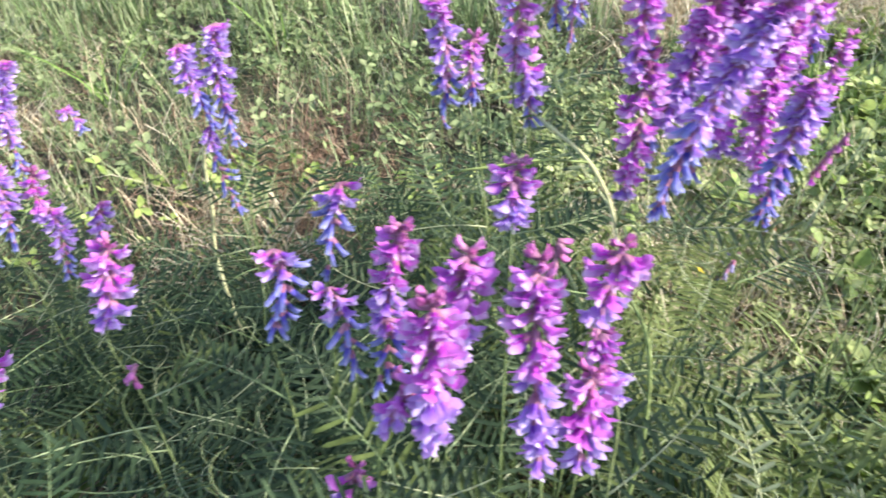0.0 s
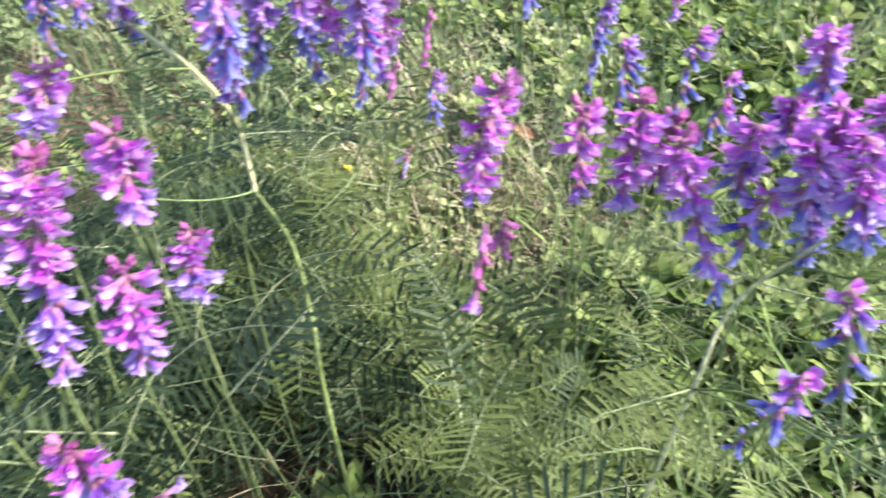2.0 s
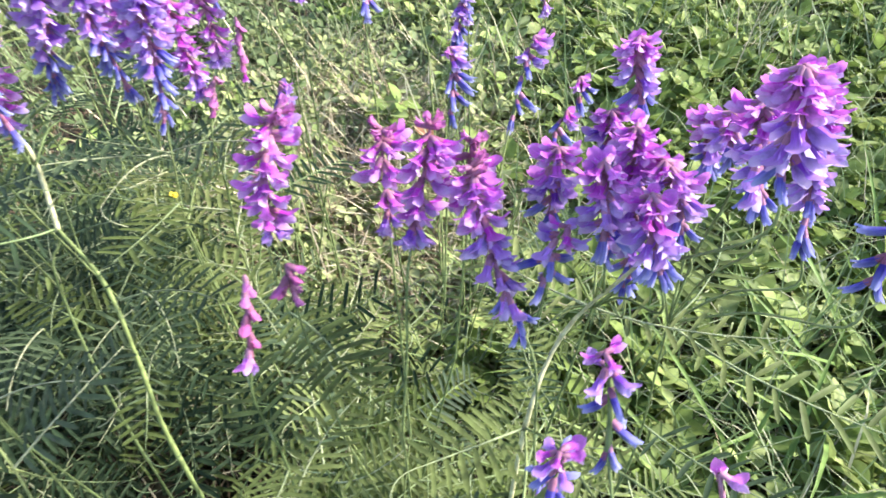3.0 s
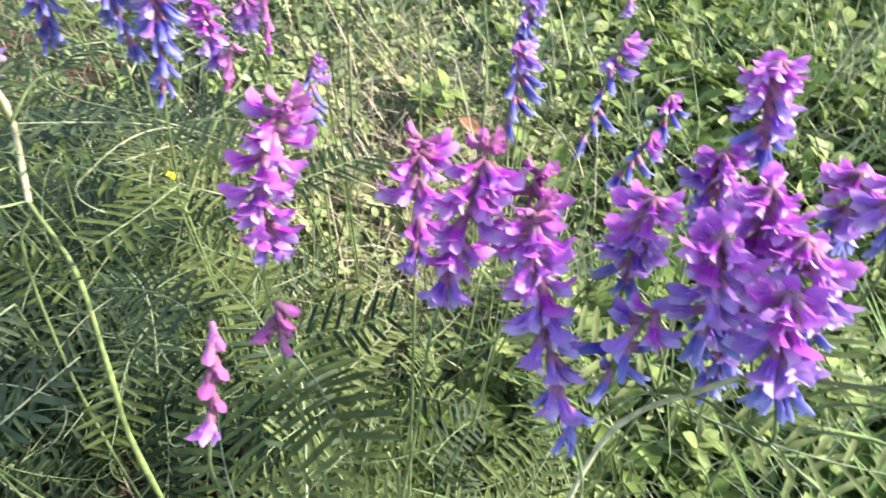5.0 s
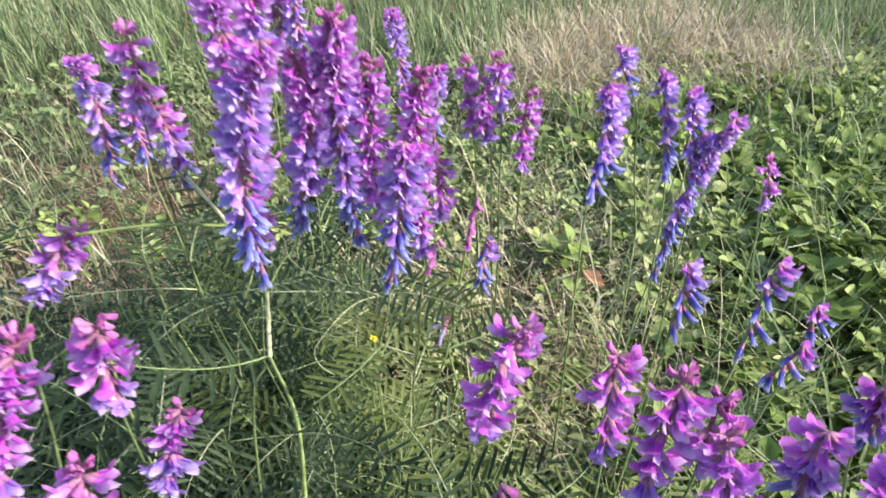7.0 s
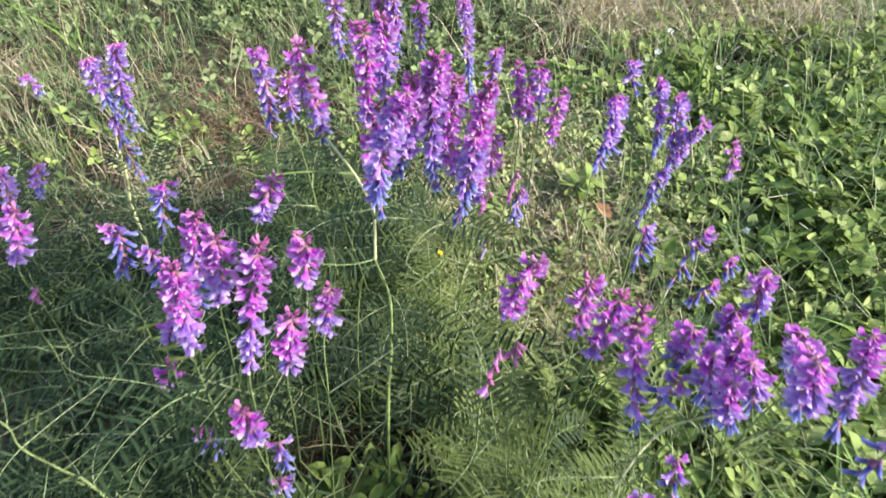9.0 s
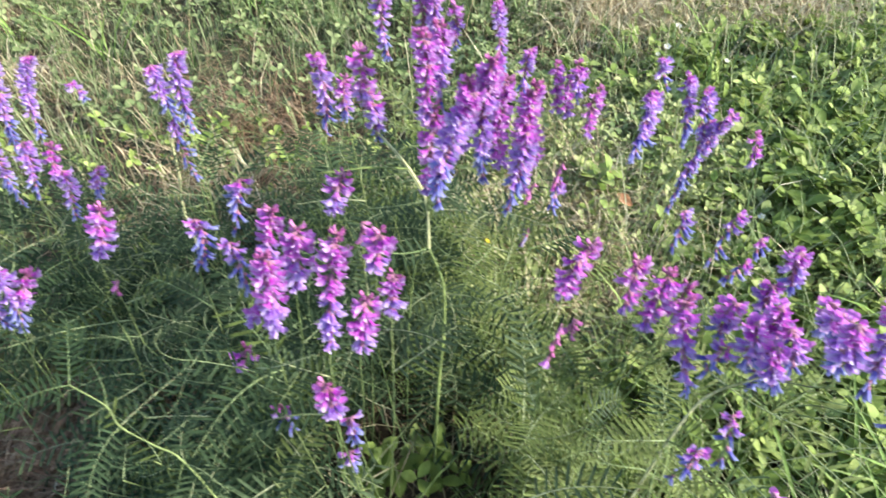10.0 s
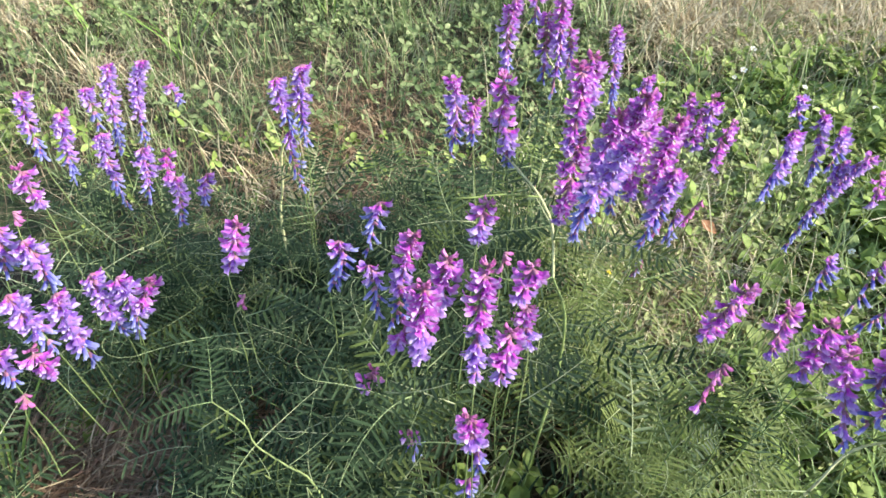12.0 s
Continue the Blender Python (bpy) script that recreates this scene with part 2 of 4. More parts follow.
def floret_mesh(stage, seed):
    """A pea flower along +x: calyx cup, banner with a round limb bent up, two pale wings over the keel."""
    r = random.Random(seed)
    s = Shape()
    tube, limb, half_limb, bend = {"bud": (0.0052, 0.0040, 0.0021, 0.35), "young": (0.0076, 0.0056, 0.0032, 0.85), "violet": (0.0082, 0.0055, 0.0029, 0.70), "blue": (0.0098, 0.0052, 0.0015, 0.30), "faded": (0.0080, 0.0040, 0.0015, 0.3)}[stage]
    tube *= r.uniform(0.92, 1.08)
    bend *= r.uniform(0.6, 1.25)
    s.tube([(0, 0, 0.0004), (0.001, 0, 0.0002), (0.003, 0, 0), (0.0048, 0, -0.0002)], [0.0005, 0.0013, 0.0015, 0.0016], 1, 6)
    rows, x, z, slope = [], 0.003, 0.0011, 0.05
    for j in range(4):
        u = j / 3
        rows.append([(0.003 + (tube - 0.003) * u, 0.0016 * v, 0.0011 + 0.0004 * u - 0.0014 * v * v * (1 - 0.45 * u)) for v in (-1, -0.5, 0, 0.5, 1)])
    x, z, skew = tube, 0.0015, r.uniform(-0.0008, 0.0008)
    for j in range(1, 7):
        u = j / 6
        slope = bend * min(1.0, u * 1.5)
        x, z = x + limb / 6 * math.cos(slope), z + limb / 6 * math.sin(slope)
        half = half_limb * math.sin(math.pi * (0.18 + 0.74 * u)) ** 0.7
        rows.append([(x - (0.0005 * (1 - abs(v)) if j == 6 else 0) - 0.0008 * v * v * math.sin(slope), half * v + skew * u, z - 0.0009 * v * v * math.cos(slope) * (1.2 - u) + 0.0004 * math.sin(3 * v + seed) * u) for v in (-1, -0.5, 0, 0.5, 1)])
    s.grid(rows, 0)
    reach = tube + limb * (0.70 if stage in ("young", "violet") else 0.75)
    for side in (-1, 1):
        rows = []
        spread = r.uniform(0.4, 1.6)
        for j in range(6):
            u = j / 5
            tall = (0.0007 + 0.0023 * math.sin(math.pi * min(1.0, 0.12 + 0.80 * u))) * (0.6 if stage in ("bud", "blue", "faded") else 1)
            out = side * (0.0004 + (0.0007 + (0.0021 * spread if stage in ("young", "violet") else 0)) * u ** 1.5)
            px = 0.0045 + (reach - 0.0045) * u
            rows.append([(px, out * 0.6, 0.0006 + tall * 0.35), (px + 0.0004, out * 1.2, 0.0003 - tall * 0.4), (px, out * 0.9, 0.0002 - tall)])
        s.grid(rows, 2)
    s.tube([(0.004, 0, -0.0006), (0.007, 0, -0.0011), (reach * 0.80, 0, -0.001), (reach * 0.90, 0, 0.0003)], [0.0008, 0.0010, 0.0009, 0.0003], 2, 5)
    return s.mesh("floret", PETALS[stage], CALYX, WINGS[stage])


FLORETS = {stage: [floret_mesh(stage, 10 * k + 3) for k in range(4 if stage in ("young", "violet", "blue") else 2)] for stage in PETALS}


def leaflet(s, base, way, normal, long, wide, slot=0):
    """A narrow folded leaflet."""
    way, normal = Vector(way).normalized(), Vector(normal)
    side = normal.cross(way).normalized()
    normal = way.cross(side)
    rows = []
    for u, w in ((0, 0.25), (0.14, 0.85), (0.55, 1.0), (0.88, 0.82), (1.0, 0.12)):
        mid = Vector(base) + way * long * u - normal * long * 0.06 * u * u
        rows.append([mid - side * wide * w + normal * wide * w * 0.35, mid, mid + side * wide * w + normal * wide * w * 0.35])
    s.grid(rows, slot)


def vetch_leaf_mesh(seed, long, pairs, droop, tendril, skin=None):
    """A pinnate leaf along +x with paired narrow leaflets and a forked tendril."""
    r = random.Random(seed)
    s = Shape()
    sway = r.uniform(-0.45, 0.45)
    line = [Vector((long * u, sway * long * u * u, long * (0.12 * u - droop * u * u))) for u in (k / 10 for k in range(11))]
    s.tube(line, [0.0007 - 0.0004 * k / 10 for k in range(11)], 1, 4)
    for k in range(pairs):
        u = 0.07 + 0.9 * (k + 0.5) / pairs
        at = min(9, int(u * 10))
        p = line[at].lerp(line[at + 1], u * 10 - at)
        along = (line[at + 1] - line[at]).normalized()
        size = (0.72 + 0.5 * math.sin(math.pi * (0.12 + 0.75 * u))) * r.uniform(0.9, 1.1)
        for side in (-1, 1):
            out = Vector((-along.y, along.x, 0)) * side
            rise = r.uniform(-0.02, 0.22)
            way = along * (0.22 + 0.36 * u + r.uniform(-0.07, 0.07)) + out + Vector((0, 0, rise))
            up = Vector((0, 0, 1)) + out * r.uniform(-0.2, 0.1)
            leaflet(s, p + along * side * 0.0012, way, up, 0.0170 * size * r.uniform(0.85, 1.12), 0.00122 * size * r.uniform(0.85, 1.15))
    if tendril:
        way = (line[-1] - line[-2]).normalized()
        turn = r.choice((-1, 1))
        pts, p, bend = [line[-1]], line[-1].copy(), 0.0
        for k in range(9):
            bend += 0.05 + 0.06 * k * tendril
            p = p + (Matrix.Rotation(bend * turn, 3, "Z") @ way + Vector((0, 0, 0.15))) * 0.0045
            pts.append(p.copy())
        s.tube(pts, 0.0003, 1, 3)
    return s.mesh("vetch_leaf", skin or LEAF, RIB)


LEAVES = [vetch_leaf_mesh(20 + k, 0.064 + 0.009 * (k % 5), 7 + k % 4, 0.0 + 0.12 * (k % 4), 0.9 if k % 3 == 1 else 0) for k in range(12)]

LIT_YOUNG_LEAVES = [vetch_leaf_mesh(50 + k, 0.056 + 0.009 * k, 7 + k % 3, 0.1 * (k % 3), 0.9 if k % 3 == 0 else 0, LIT_FRESH) for k in range(5)]


# ---- vetch plants ----
def foliage_density(x, y):
    """How thickly vetch leaves cover the ground, 0 to 1, and how high they stand."""
    thick = math.exp(-((x + 0.05) / 0.46) ** 4) * math.exp(-((y - 0.28) / 0.31) ** 4)
    for hx, hy, hr in ((0.085, 0.21, 0.05), (-0.40, 0.20, 0.09), (-0.30, 0.20, 0.08), (0.27, 0.47, 0.12), (-0.12, 0.52, 0.10)):
        thick *= 1 - math.exp(-((x - hx) ** 2 + (y - hy) ** 2) / hr ** 2)
    return thick * (1 - 0.76 / (1 + math.exp(-(x - 0.17) / 0.02)))


GAPS = (((0.060, 0.235, -0.07), (0.085, 0.075, 0.22), 0.078), ((0.115, 0.20, -0.07), (0.125, 0.075, 0.22), 0.070), ((-0.44, 0.19, -0.07), (-0.33, 0.09, 0.22), 0.045), ((-0.37, 0.19, -0.07), (-0.27, 0.08, 0.22), 0.062))


def in_gap(p):
    """Whether a place lies in one of the slanting clearings between the leaning shoots."""
    for low, high, wide in GAPS:
        low, high = Vector(low), Vector(high)
        u = min(1.0, max(0.0, (p - low).dot(high - low) / (high - low).length_squared))
        if (p - low.lerp(high, u)).length < wide:
            return True
    return False


def vetch_plant(x, y, label):
    base = new("vetch_plant")
    base.location = (x, y, ground_z(x, y))
    return tagged(base, label, "wild flower", "flowering vetch plants")


def stem_part(plant, points, thick, steps=5, sides=6, skin=None):
    """A smooth tapering stem through points of the world."""
    s = Shape()
    line = curve(points, steps)
    n = len(line) - 1
    s.tube([p - plant.location for p in line], [thick * (1 - 0.45 * k / n) * (1.25 if k % steps == 0 and 0 < k < n else 1.0) for k in range(n + 1)], 0, sides)
    return part("stem", s.mesh("stem", skin or PALE_STEM if skin or thick > 0.002 else STEM if thick > 0.00135 else STALK), plant)


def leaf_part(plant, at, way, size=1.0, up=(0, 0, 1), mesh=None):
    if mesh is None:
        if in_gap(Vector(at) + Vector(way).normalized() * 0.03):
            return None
        # brighter leaves grow commoner towards +x: sunlit right, shaded left, put into leaf colour
        mesh = rng.choice(LIT_YOUNG_LEAVES if rng.random() < (0.82 if at[0] > 0.17 else 0.34 if at[0] > 0.06 else 0.10) else LEAVES)
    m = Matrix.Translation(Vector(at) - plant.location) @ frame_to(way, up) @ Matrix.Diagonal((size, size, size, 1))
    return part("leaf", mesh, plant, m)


FACING = {"sun": (-45, 105), "front": (-90, 125), "round": (-70, 170)}


def raceme(plant, top, bottom, kind, facing=None, foot=None):
    """A flower spike from bottom to top with its drooping florets, on a stalk that runs down into the plant."""
    top, bottom = Vector(top), Vector(bottom)
    axis = top - bottom
    long = axis.length
    axis.normalize()
    low = bottom + axis * min(0.009, long * 0.2)
    side = Vector((rng.uniform(-1, 1), rng.uniform(-0.5, 0.5), 0)) * (0.0 if kind in "sub" else 0.045) * long
    spine = curve([low, low.lerp(top, 0.4) + side, low.lerp(top, 0.8) + side * 0.3, top - side * 1.2], 4)
    home = Vector(plant.location)
    rooted = foot is None
    if rooted:
        pull = rng.uniform(0.1, 0.25)
        down = rng.uniform(0.10, 0.15)
        foot = Vector((low.x - axis.x * down * 0.5 + (home.x - low.x) * pull * 0.5, low.y - axis.y * down * 0.5 + (home.y - low.y) * pull * 0.5, max(0.0, low.z - down)))
    foot = Vector(foot)
    stalk = curve([foot, (low + foot) / 2 - axis * 0.004, low - axis * 0.02, low], 5)
    s = Shape()
    o = low
    s.tube([p - o for p in stalk], [0.0007 - 0.0002 * k / (len(stalk) - 1) for k in range(len(stalk))], 0, 5)
    s.tube([p - o for p in spine], [0.0012 - 0.0007 * k / (len(spine) - 1) for k in range(len(spine))], 0 if kind in "vo" else 1, 5)
    spike = part("raceme", s.mesh("raceme", STALK, CALYX), plant, Matrix.Translation(o - plant.location))
    middle, spread = FACING[facing or plant["facing"]]
    count = max(13 if long > 0.022 and kind != "s" else 8, int((top - low).length / ((0.00082 if kind == "x" else 0.00092 if plant["dense"] else 0.00112) if kind in "mvxl" else (0.00115 if plant["dense"] else 0.00135) if kind == "y" else 0.0021 if kind == "o" else 0.0030)))
    if kind in "wb":
        count = 5
    elif kind == "s":
        count = 8
    elif kind == "u":
        count = 3
    ring = 5 if kind in "mvyxl" else 3
    tiers = max(2, round(count / ring))
    for k in range(tiers * ring if kind in "mvyxol" else count):
        if kind in "mvyxol":
            tier, place = divmod(k, ring)
            u = (tier + 0.2 * (place % 2) + rng.uniform(-0.16, 0.16)) / (tiers - 1)
            turned = ((place + 0.5 * (tier % 2) + 0.25) / ring * 2 - 1) + rng.uniform(-0.2, 0.2)
            if long > 0.03 and rng.random() < (0.05 if kind == "y" or plant["dense"] and u > 0.3 else (0.2 if kind == "l" else 0.13) + (0.25 if kind == "x" else 0.40) * max(0.0, 1 - u / 0.55)):
                continue
        else:
            u, turned = (k + rng.uniform(-0.3, 0.3)) / (count - 1), rng.uniform(-1, 1)
        u = min(1.0, max(0.0, u))
        at = u * (len(spine) - 1)
        i = min(len(spine) - 2, int(at))
        p = spine[i].lerp(spine[i + 1], at - i)
        wob = u + rng.uniform(-0.07, 0.07)
        if kind == "y":
            stage = "bud" if wob > 0.88 else "young" if wob > (0.36 if plant["dense"] and home.y < 0.27 else 0.12) else "violet"
        elif kind == "m":
            stage = "bud" if wob > 0.95 else "young" if wob > 0.58 else "violet" if wob > 0.20 else "blue"
        elif kind == "x":
            stage = "young" if wob > 0.62 else "violet" if wob > 0.22 else "blue"
        elif kind == "v":
            stage = "young" if wob > 0.93 else "violet" if wob > 0.32 else "blue"
        elif kind == "l":
            stage = "young" if wob > 0.82 else "violet" if wob > 0.36 else "blue"
        elif kind == "o":
            stage = "young" if wob > 0.95 else "violet" if wob > 0.66 else "blue"
        elif kind == "s":
            stage = "bud" if wob > 0.22 else "young"
        elif kind == "b":
            stage = "bud"
        elif kind == "u":
            stage = "young"
        else:
            stage = "faded"
        round_ = radians(middle + spread * turned)
        fall = -1.22 + 1.45 * u - 0.60 * u * u + rng.uniform(-0.27, 0.27)
        if kind in "ybs":
            fall = -0.95 + 0.85 * u + rng.uniform(-0.32, 0.32)
        if kind == "s":
            fall, round_ = rng.uniform(-1.35, -0.85), radians(-60 + 85 * rng.uniform(-1, 1))
        elif kind == "b":
            fall = rng.uniform(-1.35, -0.9) + 0.5 * u
        elif stage == "bud":
            fall = rng.uniform(0.1, 0.9) if u > 0.9 else rng.uniform(-0.6, 0.2)
        way = Vector((math.cos(round_), math.sin(round_), 0)) * math.cos(fall) + axis * math.sin(fall)
        size = (0.86 + 1.12 * u - 1.06 * u * u) * rng.uniform(0.78, 1.14)
        if kind in "os":
            size *= 0.8 if kind == "s" else 0.88 if bottom.y > 0.07 else 0.68
        elif kind == "y" and bottom.y < 0.21:
            size *= 0.98 if plant["dense"] else 0.94
        elif plant["dense"]:
            size *= 0.84 if kind in "lx" else 0.92
        elif kind in "mx" and bottom.y < 0.22:
            size *= 0.88
        elif bottom.z > 0.385 or bottom.y > 0.36:
            size *= 0.82
        m = Matrix.Translation(p - o) @ frame_to(way, axis + Vector((rng.uniform(-0.45, 0.45), rng.uniform(-0.45, 0.45), 0))) @ Matrix.Diagonal((size, size, size, 1))
        part("floret", rng.choice(FLORETS[stage]), spike, m)
    # leaves along the stalk's lower half and a stem from its foot to the root
    for k in (1, 3, 5):
        q = stalk[k]
        turn = rng.uniform(0, 2 * math.pi)
        if q.z < 0.27 and foliage_density(q.x, q.y) > 0.25:
            leaf_part(plant, q, (math.cos(turn), math.sin(turn), rng.uniform(0.0, 0.6)), rng.uniform(0.75, 1.0))
    root = home + Vector((rng.uniform(-0.05, 0.05), rng.uniform(-0.05, 0.05), 0))
    if rooted and (foot - root).length > 0.03:
        mid = foot * 0.55 + root * 0.45 - (low - foot).normalized() * (foot - root).length * 0.18
        mid.z = max(mid.z, root.z + 0.015)
        stem_part(plant, [root, mid, foot], 0.0011, 4, 5)
        for q in (mid, foot) if foliage_density(foot.x, foot.y) > 0.25 else ():
            turn = rng.uniform(0, 2 * math.pi)
            leaf_part(plant, q, (math.cos(turn), math.sin(turn), rng.uniform(0.1, 0.7)), rng.uniform(0.85, 1.1))
    return spike


def shoot(plant, x, y, tall, lean, leaves):
    """A leafy shoot without flowers that rises from the ground at x, y."""
    start = Vector((x, y, ground_z(x, y)))
    turn = rng.uniform(0, 2 * math.pi)
    tip = start + Vector((math.cos(turn) * lean, math.sin(turn) * lean, tall))
    if in_gap(tip) or in_gap((start + tip) / 2):
        return
    mid = (start + tip) / 2 + Vector((rng.uniform(-0.015, 0.015), rng.uniform(-0.015, 0.015), 0.01))
    line = curve([start, mid, tip], 8)
    stem_part(plant, [start, mid, tip], 0.0013, 4, 5)
    for k in range(leaves):
        u = 0.3 + 0.7 * k / max(1, leaves - 1)
        p = line[min(len(line) - 1, int(u * (len(line) - 1)))]
        turn += 2.4 + rng.uniform(-0.5, 0.5)
        leaf_part(plant, p, (math.cos(turn), math.sin(turn), rng.uniform(-0.25, 0.6)), rng.uniform(0.7, 1.12), (rng.uniform(-0.3, 0.4), rng.uniform(-0.9, 0.0), 1))


def plant_here(x, y, label, facing):
    made = vetch_plant(x, y, label)
    made["facing"], made["dense"] = facing, any(word in label for word in ("dense", "full bloom", "withered", "crowded"))
    return made


left_vetch = plant_here(-0.37, 0.46, "vetch with long violet spikes turning blue below", "sun")
raceme(left_vetch, (-0.445, 0.386, 0.347), (-0.441, 0.370, 0.266), "v")
raceme(left_vetch, (-0.423, 0.400, 0.316), (-0.426, 0.378, 0.230), "v")
raceme(left_vetch, (-0.435, 0.469, 0.303), (-0.431, 0.460, 0.249), "v")
raceme(left_vetch, (-0.418, 0.496, 0.318), (-0.423, 0.469, 0.210), "v")
raceme(left_vetch, (-0.399, 0.413, 0.285), (-0.389, 0.397, 0.180), "v")
raceme(left_vetch, (-0.388, 0.511, 0.319), (-0.396, 0.483, 0.206), "v")
raceme(left_vetch, (-0.331, 0.381, 0.293), (-0.334, 0.365, 0.229), "v")
raceme(left_vetch, (-0.307, 0.386, 0.254), (-0.311, 0.370, 0.191), "v")
raceme(left_vetch, (-0.312, 0.390, 0.284), (-0.315, 0.380, 0.243), "y")
raceme(left_vetch, (-0.285, 0.408, 0.242), (-0.291, 0.397, 0.202), "v")
raceme(left_vetch, (-0.418, 0.614, 0.222), (-0.408, 0.614, 0.194), "v")

tall_vetch = plant_here(-0.21, 0.44, "slender vetch with one tall forked violet spike", "sun")
raceme(tall_vetch, (-0.167, 0.435, 0.374), (-0.164, 0.419, 0.284), "v")
raceme(tall_vetch, (-0.190, 0.423, 0.365), (-0.176, 0.416, 0.301), "v")
raceme(tall_vetch, (-0.185, 0.420, 0.303), (-0.173, 0.410, 0.228), "o")
stem_part(tall_vetch, [(-0.215, 0.436, -0.02), (-0.217, 0.433, 0.146), (-0.207, 0.434, 0.21), (-0.200, 0.432, 0.262), (-0.184, 0.418, 0.302)], 0.0021)

near_left_vetch = plant_here(-0.47, 0.30, "vetch with violet and pink spikes among feathery leaves", "sun")
raceme(near_left_vetch, (-0.396, 0.290, 0.329), (-0.389, 0.287, 0.286), "y")
raceme(near_left_vetch, (-0.396, 0.260, 0.303), (-0.396, 0.257, 0.291), "b")
raceme(near_left_vetch, (-0.380, 0.223, 0.319), (-0.383, 0.207, 0.276), "v")
raceme(near_left_vetch, (-0.354, 0.215, 0.315), (-0.346, 0.209, 0.260), "v")
raceme(near_left_vetch, (-0.356, 0.175, 0.291), (-0.342, 0.172, 0.217), "v")
raceme(near_left_vetch, (-0.335, 0.193, 0.271), (-0.323, 0.183, 0.183), "v")
raceme(near_left_vetch, (-0.322, 0.226, 0.262), (-0.310, 0.219, 0.187), "v")
raceme(near_left_vetch, (-0.297, 0.231, 0.260), (-0.293, 0.217, 0.187), "v")
raceme(near_left_vetch, (-0.276, 0.238, 0.249), (-0.285, 0.223, 0.221), "y")
raceme(near_left_vetch, (-0.341, 0.151, 0.248), (-0.335, 0.149, 0.215), "y")
raceme(near_left_vetch, (-0.370, 0.146, 0.247), (-0.366, 0.140, 0.209), "v")
raceme(near_left_vetch, (-0.353, 0.131, 0.209), (-0.354, 0.127, 0.199), "b")

middle_vetch = plant_here(-0.02, 0.25, "vetch with pink purple spikes and withered blue ones", "front")
raceme(middle_vetch, (-0.177, 0.246, 0.330), (-0.187, 0.231, 0.282), "y")
raceme(middle_vetch, (-0.175, 0.222, 0.263), (-0.180, 0.217, 0.252), "b")
raceme(middle_vetch, (-0.056, 0.262, 0.356), (-0.067, 0.248, 0.301), "o")
raceme(middle_vetch, (-0.079, 0.221, 0.346), (-0.092, 0.218, 0.290), "o")
raceme(middle_vetch, (-0.056, 0.216, 0.326), (-0.051, 0.207, 0.269), "o")
raceme(middle_vetch, (-0.023, 0.234, 0.349), (-0.037, 0.221, 0.287), "y")
raceme(middle_vetch, (-0.030, 0.215, 0.305), (-0.040, 0.206, 0.258), "o")
raceme(middle_vetch, (0.008, 0.197, 0.364), (0.001, 0.186, 0.305), "y")
raceme(middle_vetch, (-0.006, 0.161, 0.371), (-0.010, 0.148, 0.296), "y")
raceme(middle_vetch, (-0.019, 0.161, 0.324), (-0.027, 0.156, 0.302), "y")
raceme(middle_vetch, (-0.050, 0.173, 0.238), (-0.058, 0.167, 0.216), "y")
raceme(middle_vetch, (-0.015, 0.129, 0.222), (-0.006, 0.124, 0.188), "o")

front_vetch = plant_here(0.07, 0.22, "vetch with bright pink purple spikes in full bloom", "front")
raceme(front_vetch, (0.036, 0.195, 0.359), (0.036, 0.136, 0.295), "y")
raceme(front_vetch, (0.051, 0.226, 0.345), (0.051, 0.223, 0.328), "b")
raceme(front_vetch, (0.071, 0.193, 0.367), (0.066, 0.195, 0.322), "y")
raceme(front_vetch, (0.076, 0.217, 0.293), (0.078, 0.183, 0.281), "y")
raceme(front_vetch, (0.061, 0.168, 0.318), (0.056, 0.150, 0.273), "y")
raceme(front_vetch, (0.035, 0.112, 0.284), (0.039, 0.105, 0.250), "y")
raceme(front_vetch, (0.044, 0.124, 0.212), (0.050, 0.118, 0.181), "o")
raceme(front_vetch, (0.041, 0.117, 0.165), (0.045, 0.113, 0.142), "o")
raceme(front_vetch, (0.033, 0.259, 0.368), (0.029, 0.226, 0.353), "y")

back_vetch = plant_here(0.09, 0.40, "tall vetch with violet spikes over the grass", "round")
raceme(back_vetch, (0.043, 0.484, 0.441), (0.049, 0.469, 0.353), "m")
raceme(back_vetch, (0.095, 0.506, 0.439), (0.099, 0.486, 0.330), "m")
raceme(back_vetch, (0.071, 0.525, 0.431), (0.070, 0.519, 0.400), "m")
raceme(back_vetch, (0.118, 0.566, 0.375), (0.119, 0.556, 0.323), "m")
raceme(back_vetch, (-0.003, 0.379, 0.407), (-0.004, 0.365, 0.325), "l")
raceme(back_vetch, (0.015, 0.384, 0.383), (0.018, 0.376, 0.337), "m")
raceme(back_vetch, (0.040, 0.351, 0.428), (0.039, 0.344, 0.384), "y")
raceme(back_vetch, (0.042, 0.354, 0.389), (0.051, 0.345, 0.338), "m")
raceme(back_vetch, (0.083, 0.505, 0.414), (0.087, 0.492, 0.343), "m")

big_vetch = plant_here(0.12, 0.28, "vetch with a dense tuft of tall violet and pink spikes", "front")
NODE_LOW, NODE_BACK, NODE_SIDE = (0.101, 0.295, 0.298), (0.150, 0.330, 0.250), (0.160, 0.290, 0.240)
raceme(big_vetch, (0.098, 0.322, 0.462), (0.097, 0.308, 0.388), "y", foot=NODE_LOW)
raceme(big_vetch, (0.108, 0.345, 0.458), (0.110, 0.325, 0.392), "m", foot=NODE_BACK)
raceme(big_vetch, (0.106, 0.312, 0.402), (0.101, 0.293, 0.318), "y", foot=NODE_LOW)
